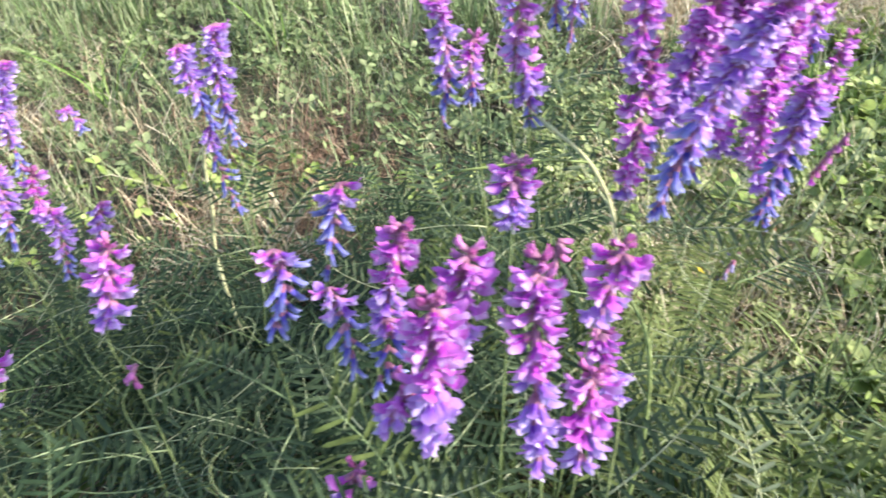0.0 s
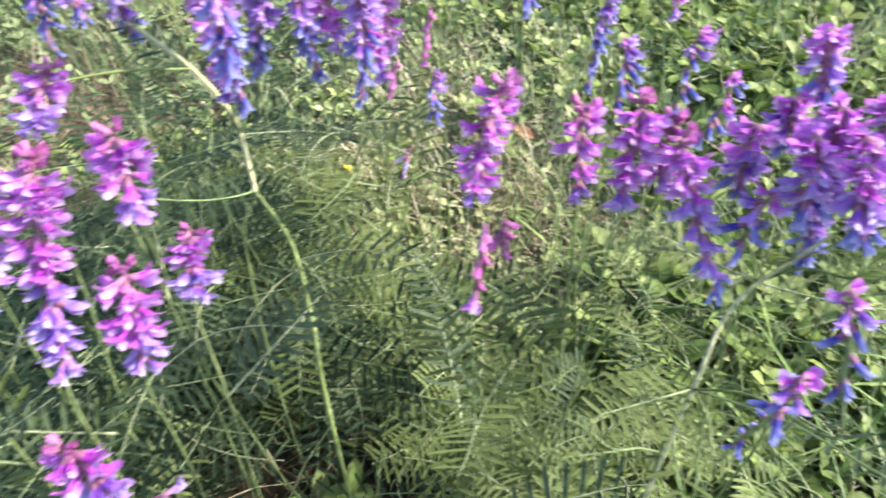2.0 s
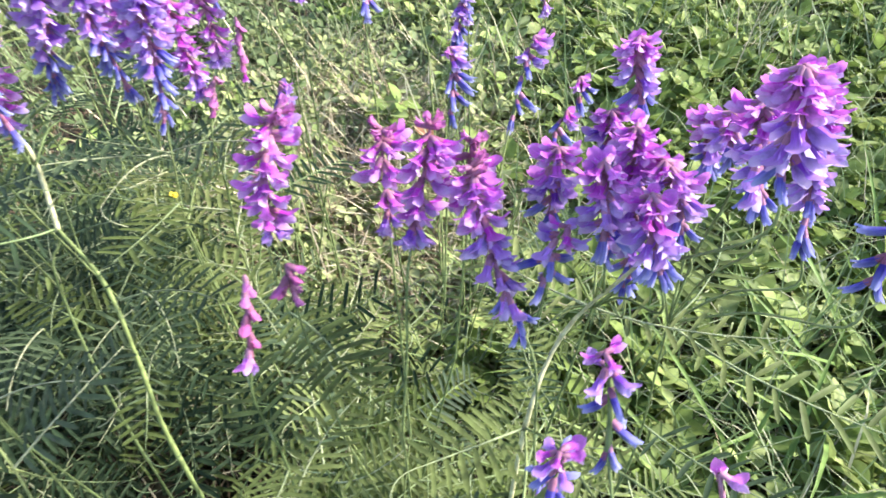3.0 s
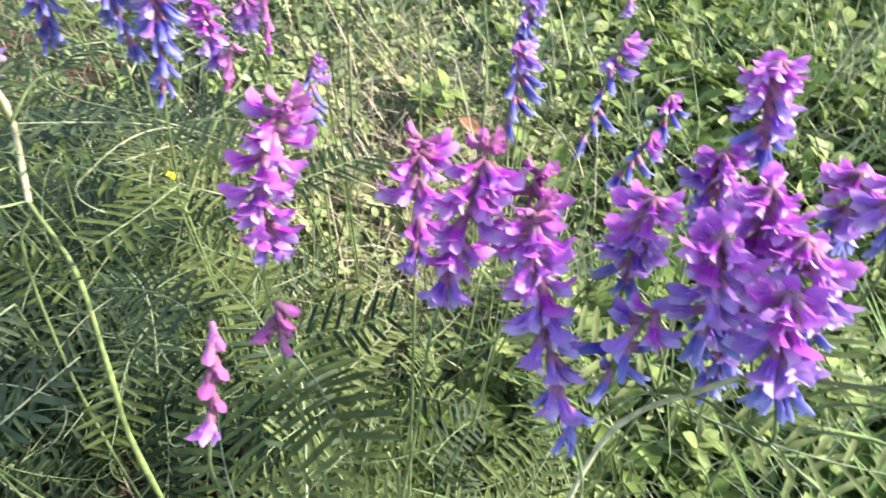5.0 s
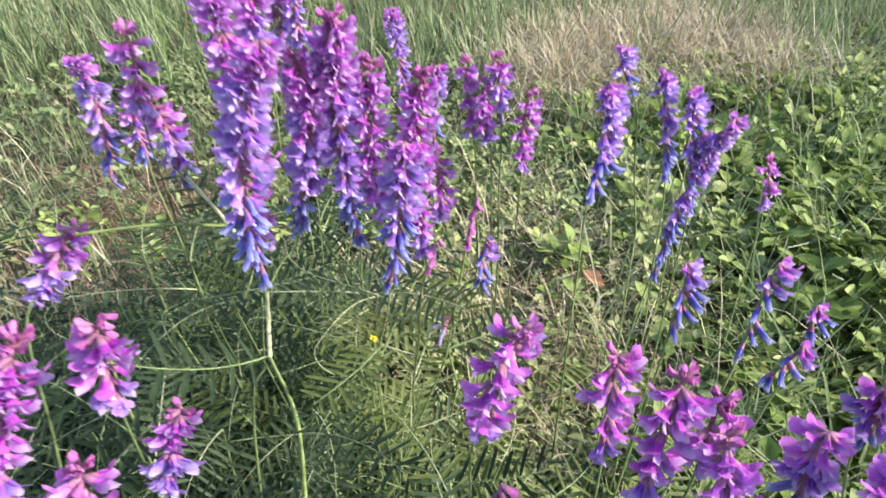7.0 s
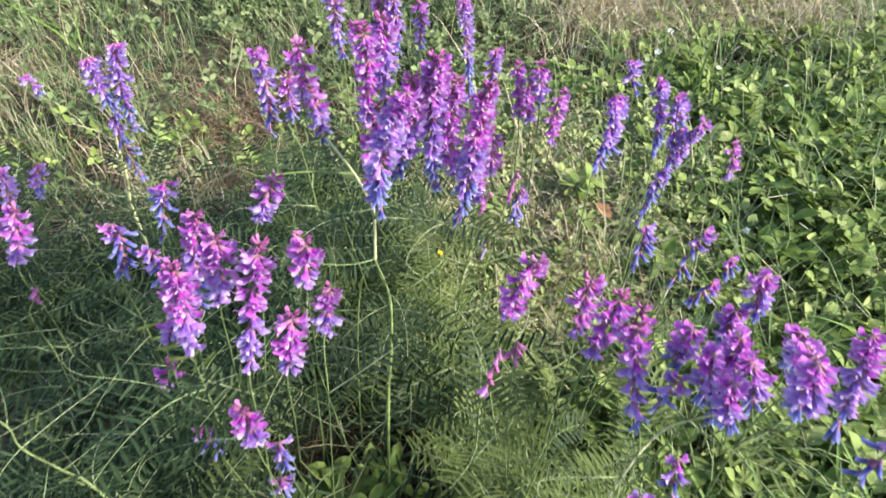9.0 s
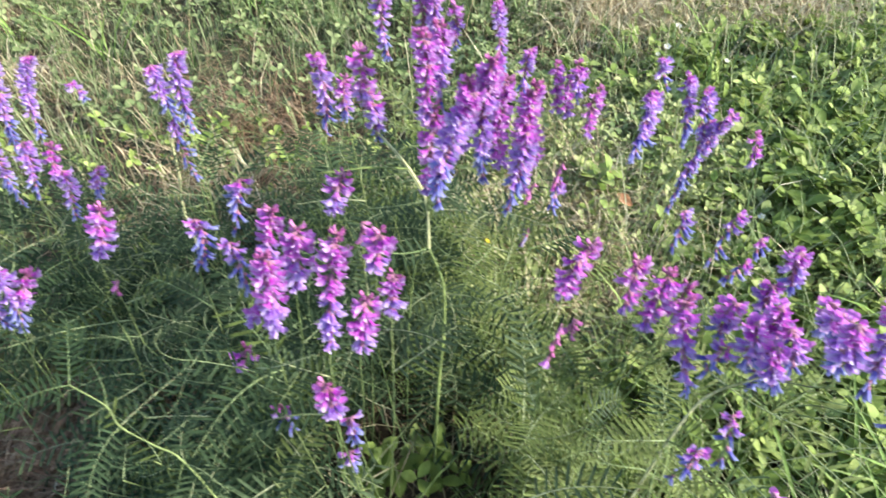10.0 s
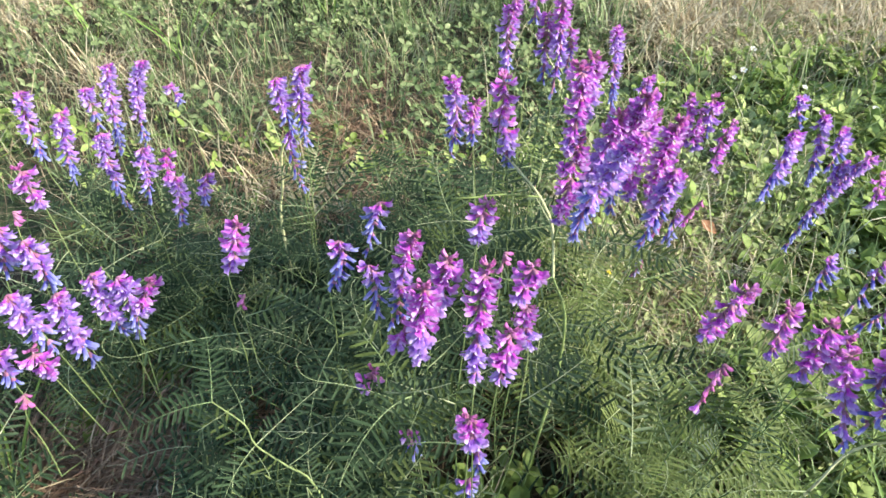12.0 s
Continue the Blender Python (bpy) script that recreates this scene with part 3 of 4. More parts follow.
raceme(big_vetch, (0.130, 0.243, 0.456), (0.110, 0.270, 0.324), "l", foot=NODE_LOW)
raceme(big_vetch, (0.138, 0.314, 0.428), (0.114, 0.335, 0.312), "m", foot=NODE_LOW)
raceme(big_vetch, (0.149, 0.318, 0.445), (0.152, 0.330, 0.308), "m", foot=NODE_BACK)
raceme(big_vetch, (0.163, 0.335, 0.418), (0.168, 0.332, 0.322), "y", foot=NODE_BACK)
raceme(big_vetch, (0.189, 0.345, 0.408), (0.191, 0.317, 0.306), "y", foot=NODE_BACK)
raceme(big_vetch, (0.184, 0.291, 0.394), (0.173, 0.277, 0.312), "l", foot=NODE_SIDE)
raceme(big_vetch, (0.200, 0.372, 0.345), (0.202, 0.364, 0.300), "y", foot=NODE_SIDE)
raceme(big_vetch, (0.220, 0.301, 0.357), (0.216, 0.314, 0.315), "s")
raceme(big_vetch, (0.208, 0.338, 0.240), (0.198, 0.334, 0.216), "w")
stem_part(big_vetch, [(0.115, 0.20, -0.075), (0.118, 0.212, 0.13), (0.121, 0.226, 0.195), (0.119, 0.249, 0.245), (0.104, 0.271, 0.272)], 0.0017, 4, 8, STEM)
stem_part(big_vetch, [(0.104, 0.271, 0.272), (0.099, 0.303, 0.304), (0.083, 0.313, 0.333), (0.060, 0.336, 0.346), (0.047, 0.347, 0.352)], 0.0014, 4, 8, PALE_STEM)
stem_part(big_vetch, [(0.083, 0.313, 0.333), (0.05, 0.300, 0.343), (0.020, 0.287, 0.347), (0.007, 0.284, 0.347), (0.004, 0.287, 0.341)], 0.0009, 4, 6, STEM)

stem_part(big_vetch, [(0.14, 0.30, -0.06), (0.152, 0.318, 0.10), (0.150, 0.330, 0.25)], 0.00112)
stem_part(big_vetch, [(0.14, 0.29, -0.06), (0.165, 0.285, 0.10), (0.160, 0.290, 0.24)], 0.00112)

leaf_part(big_vetch, (0.103, 0.272, 0.272), (-0.038, -0.051, 0.020), 1.0, (0.1, -0.6, 0.8), LEAVES[8])
leaf_part(big_vetch, (0.099, 0.303, 0.304), (-0.5, 0.6, 0.5), 0.8, (0, 0, 1), LEAVES[4])
leaf_part(big_vetch, (0.121, 0.250, 0.231), (0.7, -0.25, 0.25), 0.9, (0, 0, 1), LEAVES[8])
stem_part(big_vetch, [(0.080, 0.235, -0.07), (0.082, 0.25, 0.12), (0.089, 0.268, 0.237), (0.100, 0.275, 0.262)], 0.00112, 4)

side_vetch = plant_here(0.22, 0.42, "vetch with short violet spikes beside clover", "sun")
raceme(side_vetch, (0.165, 0.554, 0.387), (0.181, 0.530, 0.271), "l")
raceme(side_vetch, (0.218, 0.410, 0.391), (0.225, 0.398, 0.341), "y")
raceme(side_vetch, (0.238, 0.406, 0.395), (0.242, 0.397, 0.355), "m")
raceme(side_vetch, (0.259, 0.397, 0.374), (0.257, 0.388, 0.322), "y")
raceme(side_vetch, (0.232, 0.370, 0.281), (0.232, 0.361, 0.229), "o")
raceme(side_vetch, (0.202, 0.509, 0.355), (0.199, 0.495, 0.279), "l")
raceme(side_vetch, (0.200, 0.315, 0.320), (0.194, 0.312, 0.301), "b")
raceme(side_vetch, (0.230, 0.402, 0.380), (0.235, 0.393, 0.342), "y")

right_vetch = plant_here(0.34, 0.38, "leaning vetch with violet spikes over clover leaves", "sun")
raceme(right_vetch, (0.319, 0.419, 0.398), (0.329, 0.407, 0.369), "v")
raceme(right_vetch, (0.301, 0.363, 0.395), (0.294, 0.351, 0.319), "v")
raceme(right_vetch, (0.350, 0.417, 0.382), (0.359, 0.396, 0.309), "v")
raceme(right_vetch, (0.367, 0.404, 0.374), (0.369, 0.394, 0.331), "v")
raceme(right_vetch, (0.378, 0.372, 0.369), (0.352, 0.364, 0.249), "v")
raceme(right_vetch, (0.446, 0.424, 0.310), (0.448, 0.415, 0.274), "y")
raceme(right_vetch, (0.321, 0.259, 0.343), (0.315, 0.248, 0.304), "o")
raceme(right_vetch, (0.366, 0.261, 0.339), (0.343, 0.231, 0.305), "o")
raceme(right_vetch, (0.402, 0.268, 0.306), (0.402, 0.266, 0.291), "o")
raceme(right_vetch, (0.380, 0.239, 0.305), (0.369, 0.240, 0.282), "o")
raceme(right_vetch, (0.365, 0.378, 0.356), (0.366, 0.366, 0.305), "v")

pink_vetch = plant_here(0.26, 0.19, "vetch with pink purple spikes and small buds", "front")
raceme(pink_vetch, (0.227, 0.191, 0.364), (0.214, 0.191, 0.301), "y")
raceme(pink_vetch, (0.207, 0.140, 0.335), (0.199, 0.127, 0.295), "s")
raceme(pink_vetch, (0.220, 0.158, 0.318), (0.220, 0.154, 0.302), "b")
raceme(pink_vetch, (0.270, 0.198, 0.343), (0.266, 0.180, 0.300), "y")
raceme(pink_vetch, (0.285, 0.172, 0.358), (0.268, 0.146, 0.322), "y")
raceme(pink_vetch, (0.293, 0.152, 0.350), (0.302, 0.107, 0.295), "m")
raceme(pink_vetch, (0.301, 0.171, 0.348), (0.298, 0.166, 0.317), "y")

corner_vetch = plant_here(0.33, 0.13, "vetch with crowded violet spikes dark blue beneath", "round")
JOINT_BACK, JOINT_FRONT, JOINT_SIDE = (0.352, 0.140, 0.262), (0.305, 0.106, 0.233), (0.385, 0.125, 0.255)
raceme(corner_vetch, (0.377, 0.185, 0.372), (0.381, 0.175, 0.342), "x", foot=JOINT_SIDE)
raceme(corner_vetch, (0.368, 0.178, 0.344), (0.366, 0.174, 0.320), "x", foot=JOINT_BACK)
raceme(corner_vetch, (0.330, 0.154, 0.349), (0.328, 0.148, 0.316), "x", foot=JOINT_BACK)
raceme(corner_vetch, (0.354, 0.139, 0.363), (0.354, 0.123, 0.287), "x", foot=JOINT_BACK)
raceme(corner_vetch, (0.343, 0.110, 0.358), (0.346, 0.098, 0.326), "x", foot=JOINT_BACK)
raceme(corner_vetch, (0.318, 0.122, 0.340), (0.312, 0.118, 0.302), "o", foot=JOINT_BACK)
raceme(corner_vetch, (0.406, 0.161, 0.345), (0.406, 0.154, 0.317), "x", foot=JOINT_SIDE)
raceme(corner_vetch, (0.394, 0.139, 0.360), (0.395, 0.134, 0.345), "x", foot=JOINT_SIDE)
raceme(corner_vetch, (0.379, 0.113, 0.383), (0.380, 0.099, 0.347), "x", foot=JOINT_SIDE)
raceme(corner_vetch, (0.302, 0.061, 0.351), (0.298, 0.043, 0.319), "o", foot=JOINT_FRONT)
raceme(corner_vetch, (0.286, 0.048, 0.329), (0.284, 0.059, 0.266), "o", foot=JOINT_FRONT)
raceme(corner_vetch, (0.345, 0.043, 0.288), (0.347, 0.036, 0.274), "u", foot=JOINT_FRONT)
raceme(corner_vetch, (0.360, 0.087, 0.412), (0.358, 0.079, 0.378), "x", foot=JOINT_BACK)
raceme(corner_vetch, (0.361, 0.127, 0.355), (0.366, 0.113, 0.325), "x", foot=JOINT_BACK)
raceme(corner_vetch, (0.335, 0.128, 0.360), (0.336, 0.117, 0.319), "x", foot=JOINT_BACK)
raceme(corner_vetch, (0.436, 0.086, 0.350), (0.421, 0.076, 0.312), "o", foot=JOINT_SIDE)
raceme(corner_vetch, (0.432, 0.141, 0.370), (0.426, 0.109, 0.299), "x", foot=JOINT_SIDE)
stem_part(corner_vetch, [(0.34, 0.13, -0.075), (0.338, 0.142, 0.10), (0.352, 0.140, 0.262)], 0.00112, 4)
stem_part(corner_vetch, [(0.36, 0.12, -0.075), (0.392, 0.122, 0.10), (0.385, 0.125, 0.255)], 0.00112, 4)
for at, way in (((0.352, 0.140, 0.262), (-0.6, 0.4, 0.1)), ((0.352, 0.140, 0.262), (0.5, -0.8, 0.1)), ((0.305, 0.106, 0.233), (-0.8, -0.2, 0.2)), ((0.385, 0.125, 0.255), (0.8, 0.2, 0.1)), ((0.385, 0.125, 0.255), (0.2, -0.9, 0.0)), ((0.338, 0.142, 0.16), (-0.7, -0.6, 0.2)), ((0.392, 0.122, 0.16), (0.1, -0.9, 0.3)), ((0.338, 0.142, 0.12), (0.4, -0.9, 0.3))):
    leaf_part(corner_vetch, at, way, rng.uniform(0.8, 1.0))
stem_part(corner_vetch, [(0.29, 0.10, -0.07), (0.297, 0.100, 0.10), (0.305, 0.106, 0.233), (0.329, 0.126, 0.268), (0.343, 0.108, 0.325)], 0.0015, 4, 6, PALE_STEM)

crossing_vetch = plant_here(-0.06, 0.06, "low branching vetch stem with pale joints and feathery leaves", "front")
stem_part(crossing_vetch, [(-0.06, 0.06, -0.09), (-0.062, 0.072, 0.08), (-0.085, 0.083, 0.199), (-0.106, 0.088, 0.218), (-0.130, 0.093, 0.239), (-0.139, 0.102, 0.253), (-0.162, 0.107, 0.274)], 0.00095, 4)
for at, way in (((-0.162, 0.107, 0.274), (-0.9, -0.35, 0.1)), ((-0.162, 0.107, 0.274), (-0.2, 0.9, 0.5)), ((-0.139, 0.102, 0.253), (-0.25, 0.9, 0.25)), ((-0.130, 0.093, 0.239), (0.6, 0.75, 0.1)), ((-0.130, 0.093, 0.239), (-0.55, -0.7, -0.3)), ((-0.106, 0.088, 0.218), (0.75, 0.45, 0.25)), ((-0.085, 0.083, 0.199), (-0.6, 0.7, 0.2)), ((-0.085, 0.083, 0.199), (0.8, -0.2, 0.35))):
    leaf_part(crossing_vetch, at, way, rng.uniform(0.55, 0.72), (rng.uniform(-0.6, 0.6), rng.uniform(-0.6, 0.6), 1), rng.choice(LEAVES))

PLANTS = [crossing_vetch, left_vetch, tall_vetch, near_left_vetch, middle_vetch, front_vetch, back_vetch, big_vetch, side_vetch, right_vetch, pink_vetch, corner_vetch]


made_shoots = 0
while made_shoots < 225:
    x, y = rng.uniform(-0.65, 0.55), rng.uniform(-0.02, 0.62)
    if rng.random() > foliage_density(x, y):
        continue
    near = min(PLANTS, key=lambda p: (p.location.x - x) ** 2 + (p.location.y - y) ** 2)
    high = 0.13 + 0.13 * foliage_density(x, y) * rng.uniform(0.6, 1.1) - (0.04 if -0.12 < x < 0.18 else 0.10) * min(1.0, max(0.0, (y - 0.36) / 0.15))
    high *= 1 - 0.4 * min(1.0, max(0.0, (0.02 - x) / 0.25))
    shoot(near, x, y, high, rng.uniform(0.02, 0.08), rng.randint(5, 8))
    made_shoots += 1

for x, y, tall in ((-0.50, 0.27, 0.19), (-0.46, 0.30, 0.20), (-0.42, 0.31, 0.20), (-0.37, 0.33, 0.21), (-0.53, 0.20, 0.17), (-0.50, 0.13, 0.15), (-0.33, 0.32, 0.20), (-0.44, 0.27, 0.17), (-0.55, 0.32, 0.17)):
    shoot(near_left_vetch, x, y, tall, 0.05, 8)
for x, y, tall in ((-0.52, 0.08, 0.13), (-0.49, 0.04, 0.12), (-0.55, 0.14, 0.14), (-0.46, 0.25, 0.16), (-0.40, 0.28, 0.16), (-0.36, 0.29, 0.16), (-0.30, 0.30, 0.15), (-0.24, 0.27, 0.15), (-0.22, 0.10, 0.14), (-0.25, 0.05, 0.12)):
    shoot(near_left_vetch, x, y, tall, 0.06, 7)
for x, y in ((0.19, 0.20), (0.20, 0.17), (0.21, 0.14), (0.20, 0.23), (0.23, 0.19), (0.24, 0.15), (0.22, 0.11), (0.25, 0.22), (0.27, 0.18), (0.26, 0.12), (0.18, 0.13), (0.185, 0.16), (0.18, 0.09), (0.19, 0.06), (0.20, 0.11)):
    shoot(pink_vetch, x, y, rng.uniform(0.17, 0.23), 0.04, 8)
for _ in range(26):
    shoot(back_vetch, rng.uniform(-0.10, 0.13), rng.uniform(0.38, 0.56), rng.uniform(0.14, 0.21), 0.05, 8)


# ---- meadow floor ----
def blades(name, label, mat, spots, tall, wide, lean, kind="stuff", turns=(0, 2 * np.pi)):
    """Grass blades, each a bent tapering strip, all in one mesh."""
    n = len(spots)
    turn = nrg.uniform(*turns, n)
    h = nrg.uniform(*tall, n)
    w = nrg.uniform(*wide, n)
    bend = nrg.uniform(*lean, n)
    verts = np.zeros((n, 7, 3))
    across = np.stack([-np.sin(turn), np.cos(turn)], 1)
    out = np.stack([np.cos(turn), np.sin(turn)], 1)
    for k, (u, s) in enumerate(((0.0, 0.7), (0.4, 1.0), (0.75, 0.7), (1.0, 0.0))):
        reach = h * bend * u ** 1.7
        up = h * u * np.sqrt(np.maximum(0.02, 1 - np.minimum(0.98, bend * u * 0.85) ** 2))
        mid = spots[:, :2] + out * reach[:, None]
        z = spots[:, 2] + up
        if k < 3:
            for j, sg in enumerate((-1, 1)):
                verts[:, 2 * k + j, :2] = mid + across * (sg * w * s / 2)[:, None]
                verts[:, 2 * k + j, 2] = z
        else:
            verts[:, 6, :2], verts[:, 6, 2] = mid, z
    start = (np.arange(n) * 7)[:, None]
    quads = np.concatenate([start + [0, 1, 3, 2], start + [2, 3, 5, 4]], 0)
    tris = start + [4, 5, 6]
    mesh = bpy.data.meshes.new(name)
    mesh.from_pydata(verts.reshape(-1, 3), [], quads.tolist() + tris.tolist())
    mesh.materials.append(mat)
    return tagged(new(name, mesh), label, "grass", kind=kind)


def scatter(count, x0, x1, y0, y1, keep, tuft=1, spread=0.012):
    """Spots on the soil, in tufts, kept by a chance that depends on the place."""
    spots = []
    while len(spots) < count:
        x, y = rng.uniform(x0, x1), rng.uniform(y0, y1)
        if rng.random() < keep(x, y):
            for _ in range(rng.randint(1, 2 * tuft - 1)):
                a, b = x + rng.gauss(0, spread), y + rng.gauss(0, spread)
                spots.append((a, b, ground_z(a, b) - 0.003))
    return np.array(spots)


DRY = ((-1.06, 1.20, 0.13), (0.86, 1.62, 0.22), (0.92, 1.40, 0.15), (0.62, 1.56, 0.18), (0.50, 1.38, 0.12), (-0.75, 0.95, 0.06), (-0.28, 0.62, 0.07), (0.27, 0.53, 0.15), (0.38, 0.50, 0.11), (0.34, 0.68, 0.15), (0.24, 0.40, 0.08))


def dryness(x, y):
    return max(math.exp(-((x - a) ** 2 + (y - b) ** 2) / r ** 2) for a, b, r in DRY)


def litter_cover(x, y):
    return 0.22 + dryness(x, y) + 1.6 * math.exp(-((x + 0.37) ** 2 + (y - 0.21) ** 2) / 0.17 ** 2)


def clover_cover(x, y):
    right = 1 / (1 + math.exp(-(x - 0.43 - 0.25 * max(0, y - 0.6)) / 0.06)) * (1 if y < 1.3 else 0.3) * min(1.0, max(0.25, 0.8 + 0.9 * noise.noise((x * 4.5, y * 4.5, 8.0))))
    away = math.hypot(x - 0.80, y - 0.62) + 0.38 * noise.noise((x * 2.1, y * 2.1, 11.0)) + 0.12 * noise.noise((x * 7, y * 7, 12.0))
    right /= 1 + math.exp((away - 0.95) / 0.10)
    back = math.exp(-((y - 1.1) / 0.42) ** 4) * max(0.08, 0.36 + 0.7 * noise.noise((x * 2.6, y * 2.6, 5.0)))
    middle = 0.35 * math.exp(-((x - 0.38) / 0.22) ** 4) * math.exp(-((y - 0.66) / 0.30) ** 4)
    return min(1.0, max(right, back, middle)) * (1 - 0.70 * dryness(x, y))


def grass_cover(x, y):
    vetch = foliage_density(x, y)
    bare = math.exp(-((x + 0.37) ** 2 + (y - 0.20) ** 2) / 0.17 ** 2)
    return (1 - 0.85 * bare) * (1 - 0.93 * vetch) * (1 - 0.75 * dryness(x, y)) * (1 - 0.25 * clover_cover(x, y)) * (0.65 + 0.5 * noise.noise((x * 3, y * 3, 2.0)))


def far_cover(x, y):
    """Grass outside the dense part, thinner with distance."""
    inside = min(x + 1.5, 1.7 - x, y + 0.25, 3.1 - y)
    if inside > 0.25 * noise.noise((x * 2, y * 2, 9.0)):
        return 0.0
    far = math.hypot(x - 0.2, y - 1.0)
    return 1.0 / (1.0 + (far / 2.6) ** 3)


def edge(cover, x0, x1, y0, y1):
    """A cover that frays out towards the sides of its field."""
    def frayed(x, y):
        inside = min(x - x0, x1 - x, y - y0, y1 - y) + 0.22 * noise.noise((x * 3, y * 3, 4.0))
        return cover(x, y) * min(1.0, max(0.0, inside / 0.3))
    return frayed


blades("meadow_grass", "short green meadow grass", GRASS, scatter(26000, -1.8, 2.0, -0.5, 1.9, edge(grass_cover, -1.8, 2.0, -0.5, 1.9), 6), (0.03, 0.115), (0.0010, 0.0024), (0.1, 1.1))
blades("meadow_grass", "tall green meadow grass at the back", GRASS, scatter(20000, -2.3, 2.9, 1.2, 3.4, edge(lambda x, y: 1 - 0.88 * dryness(x, y), -2.3, 2.9, 1.2, 3.4), 8, 0.02), (0.08, 0.24), (0.002, 0.0042), (0.1, 0.8))
blades("dry_grass", "matted pale dry grass at the back", STRAW, scatter(8500, 0.3, 1.5, 1.15, 2.1, dryness, 6, 0.02), (0.06, 0.17), (0.0014, 0.003), (0.5, 1.7))
blades("meadow_grass", "meadow grass thinning out round about", GRASS, scatter(30000, -8, 8, -8, 9, far_cover, 7, 0.05), (0.08, 0.25), (0.003, 0.007), (0.1, 0.9))
blades("dry_grass", "dry stalks among the far meadow grass", STRAW, scatter(5000, -8, 8, -8, 9, far_cover, 5, 0.06), (0.08, 0.25), (0.003, 0.006), (0.3, 1.3))
blades("meadow_grass", "long thin grass blades between the vetch leaves", GRASS, scatter(330, -0.6, 0.7, -0.02, 0.6, lambda x, y: 0.0 if x < -0.15 and y < 0.3 else 1, 3), (0.12, 0.27), (0.0010, 0.0024), (0.2, 1.0))
blades("dry_grass", "dry straw coloured grass in patches", STRAW, scatter(14500, -1.6, 2.0, -0.1, 2.4, lambda x, y: 0.02 + dryness(x, y), 5), (0.04, 0.13), (0.0009, 0.002), (0.4, 1.3))
blades("meadow_grass", "fine grass growing through the clover", GRASS, scatter(2600, 0.34, 1.25, -0.05, 1.35, edge(clover_cover, 0.2, 1.4, -0.2, 1.5), 4, 0.018), (0.07, 0.17), (0.0012, 0.0028), (0.2, 1.0))
blades("dry_grass", "thin dry stalks standing in the meadow", STRAW, scatter(500, -1.4, 1.7, 0.0, 2.2, lambda x, y: 1, 2), (0.10, 0.24), (0.0009, 0.0016), (0.2, 1.2))
blades("dry_grass", "pale dry stalks lying between low leaves", STRAW, scatter(3600, 0.12, 0.75, 0.24, 1.0, lambda x, y: (1 - foliage_density(x, y)) * math.exp(-((x - 0.36) / 0.24) ** 4) * max(0.05, 0.5 + 0.9 * noise.noise((x * 7, y * 7, 6.0))), 4), (0.03, 0.09), (0.0009, 0.002), (0.7, 1.7))
blades("straw_litter", "flattened dead grass stalks on the soil", LITTER, scatter(14000, -1.4, 1.6, -0.1, 2.2, litter_cover), (0.05, 0.12), (0.0008, 0.002), (1.2, 2.2))

blades("straw_litter", "matted reddish brown thatch in a hollow", THATCH, scatter(2000, -0.56, -0.18, 0.04, 0.33, lambda x, y: math.exp(-((x + 0.37) ** 2 + ((y - 0.16) * 1.4) ** 2) / 0.14 ** 2), 2), (0.06, 0.14), (0.0010, 0.0020), (0.8, 1.8), turns=(-0.3, 1.7))

blades("straw_litter", "brown matted litter showing through the grass", THATCH, scatter(1000, -0.6, 0.1, 0.45, 1.1, lambda x, y: max(math.exp(-((x + 0.30) ** 2 + (y - 0.58) ** 2) / 0.09 ** 2), 0.8 * math.exp(-((x + 0.25) ** 2 + (y - 0.85) ** 2) / 0.11 ** 2)), 2), (0.05, 0.12), (0.0009, 0.0018), (0.9, 1.9))


def clover_leaf(s, m, slot=0):
    """Three broad folded leaflets on top of a thin stalk, added to s at the pose m."""
    for k in range(3):
        turn = m @ Matrix.Rotation(k * 2.09 + 0.25 * math.sin(7 * k + m[0][3] * 900), 4, "Z") @ Matrix.Rotation(-0.28 + 0.35 * math.sin(5 * k + m[1][3] * 700), 4, "Y")
        rows = []
        for u, w in ((0, 0.10), (0.25, 0.72), (0.5, 1.0), (0.78, 0.72), (1.0, 0.08)):
            wide, x = 0.0066 * w, 0.001 + 0.0215 * u
            rows.append([turn @ Vector((x, -wide, 0.3 * wide - 0.004 * u * u)), turn @ Vector((x, 0, -0.0006 - 0.003 * u * u)), turn @ Vector((x, wide, 0.3 * wide - 0.004 * u * u))])
        s.grid(rows, slot)


def clover_pose(x, y, low, high):
    tip = Matrix.Translation((x, y, ground_z(x, y) + rng.uniform(low, high)))
    size = rng.choice((0.55, 0.75, 1.0, 1.2, 1.42)) * (0.62 if x < 0.45 else 1.1 if x > 0.6 else 0.85) * rng.uniform(0.85, 1.15)
    return tip @ Matrix.Rotation(0.24, 4, "Y") @ Matrix.Rotation(rng.uniform(0, 6.3), 4, "Z") @ Matrix.Rotation(rng.uniform(-0.7, 0.7), 4, "X") @ Matrix.Rotation(rng.uniform(-0.7, 0.7), 4, "Y") @ Matrix.Diagonal((size, size, size, 1))


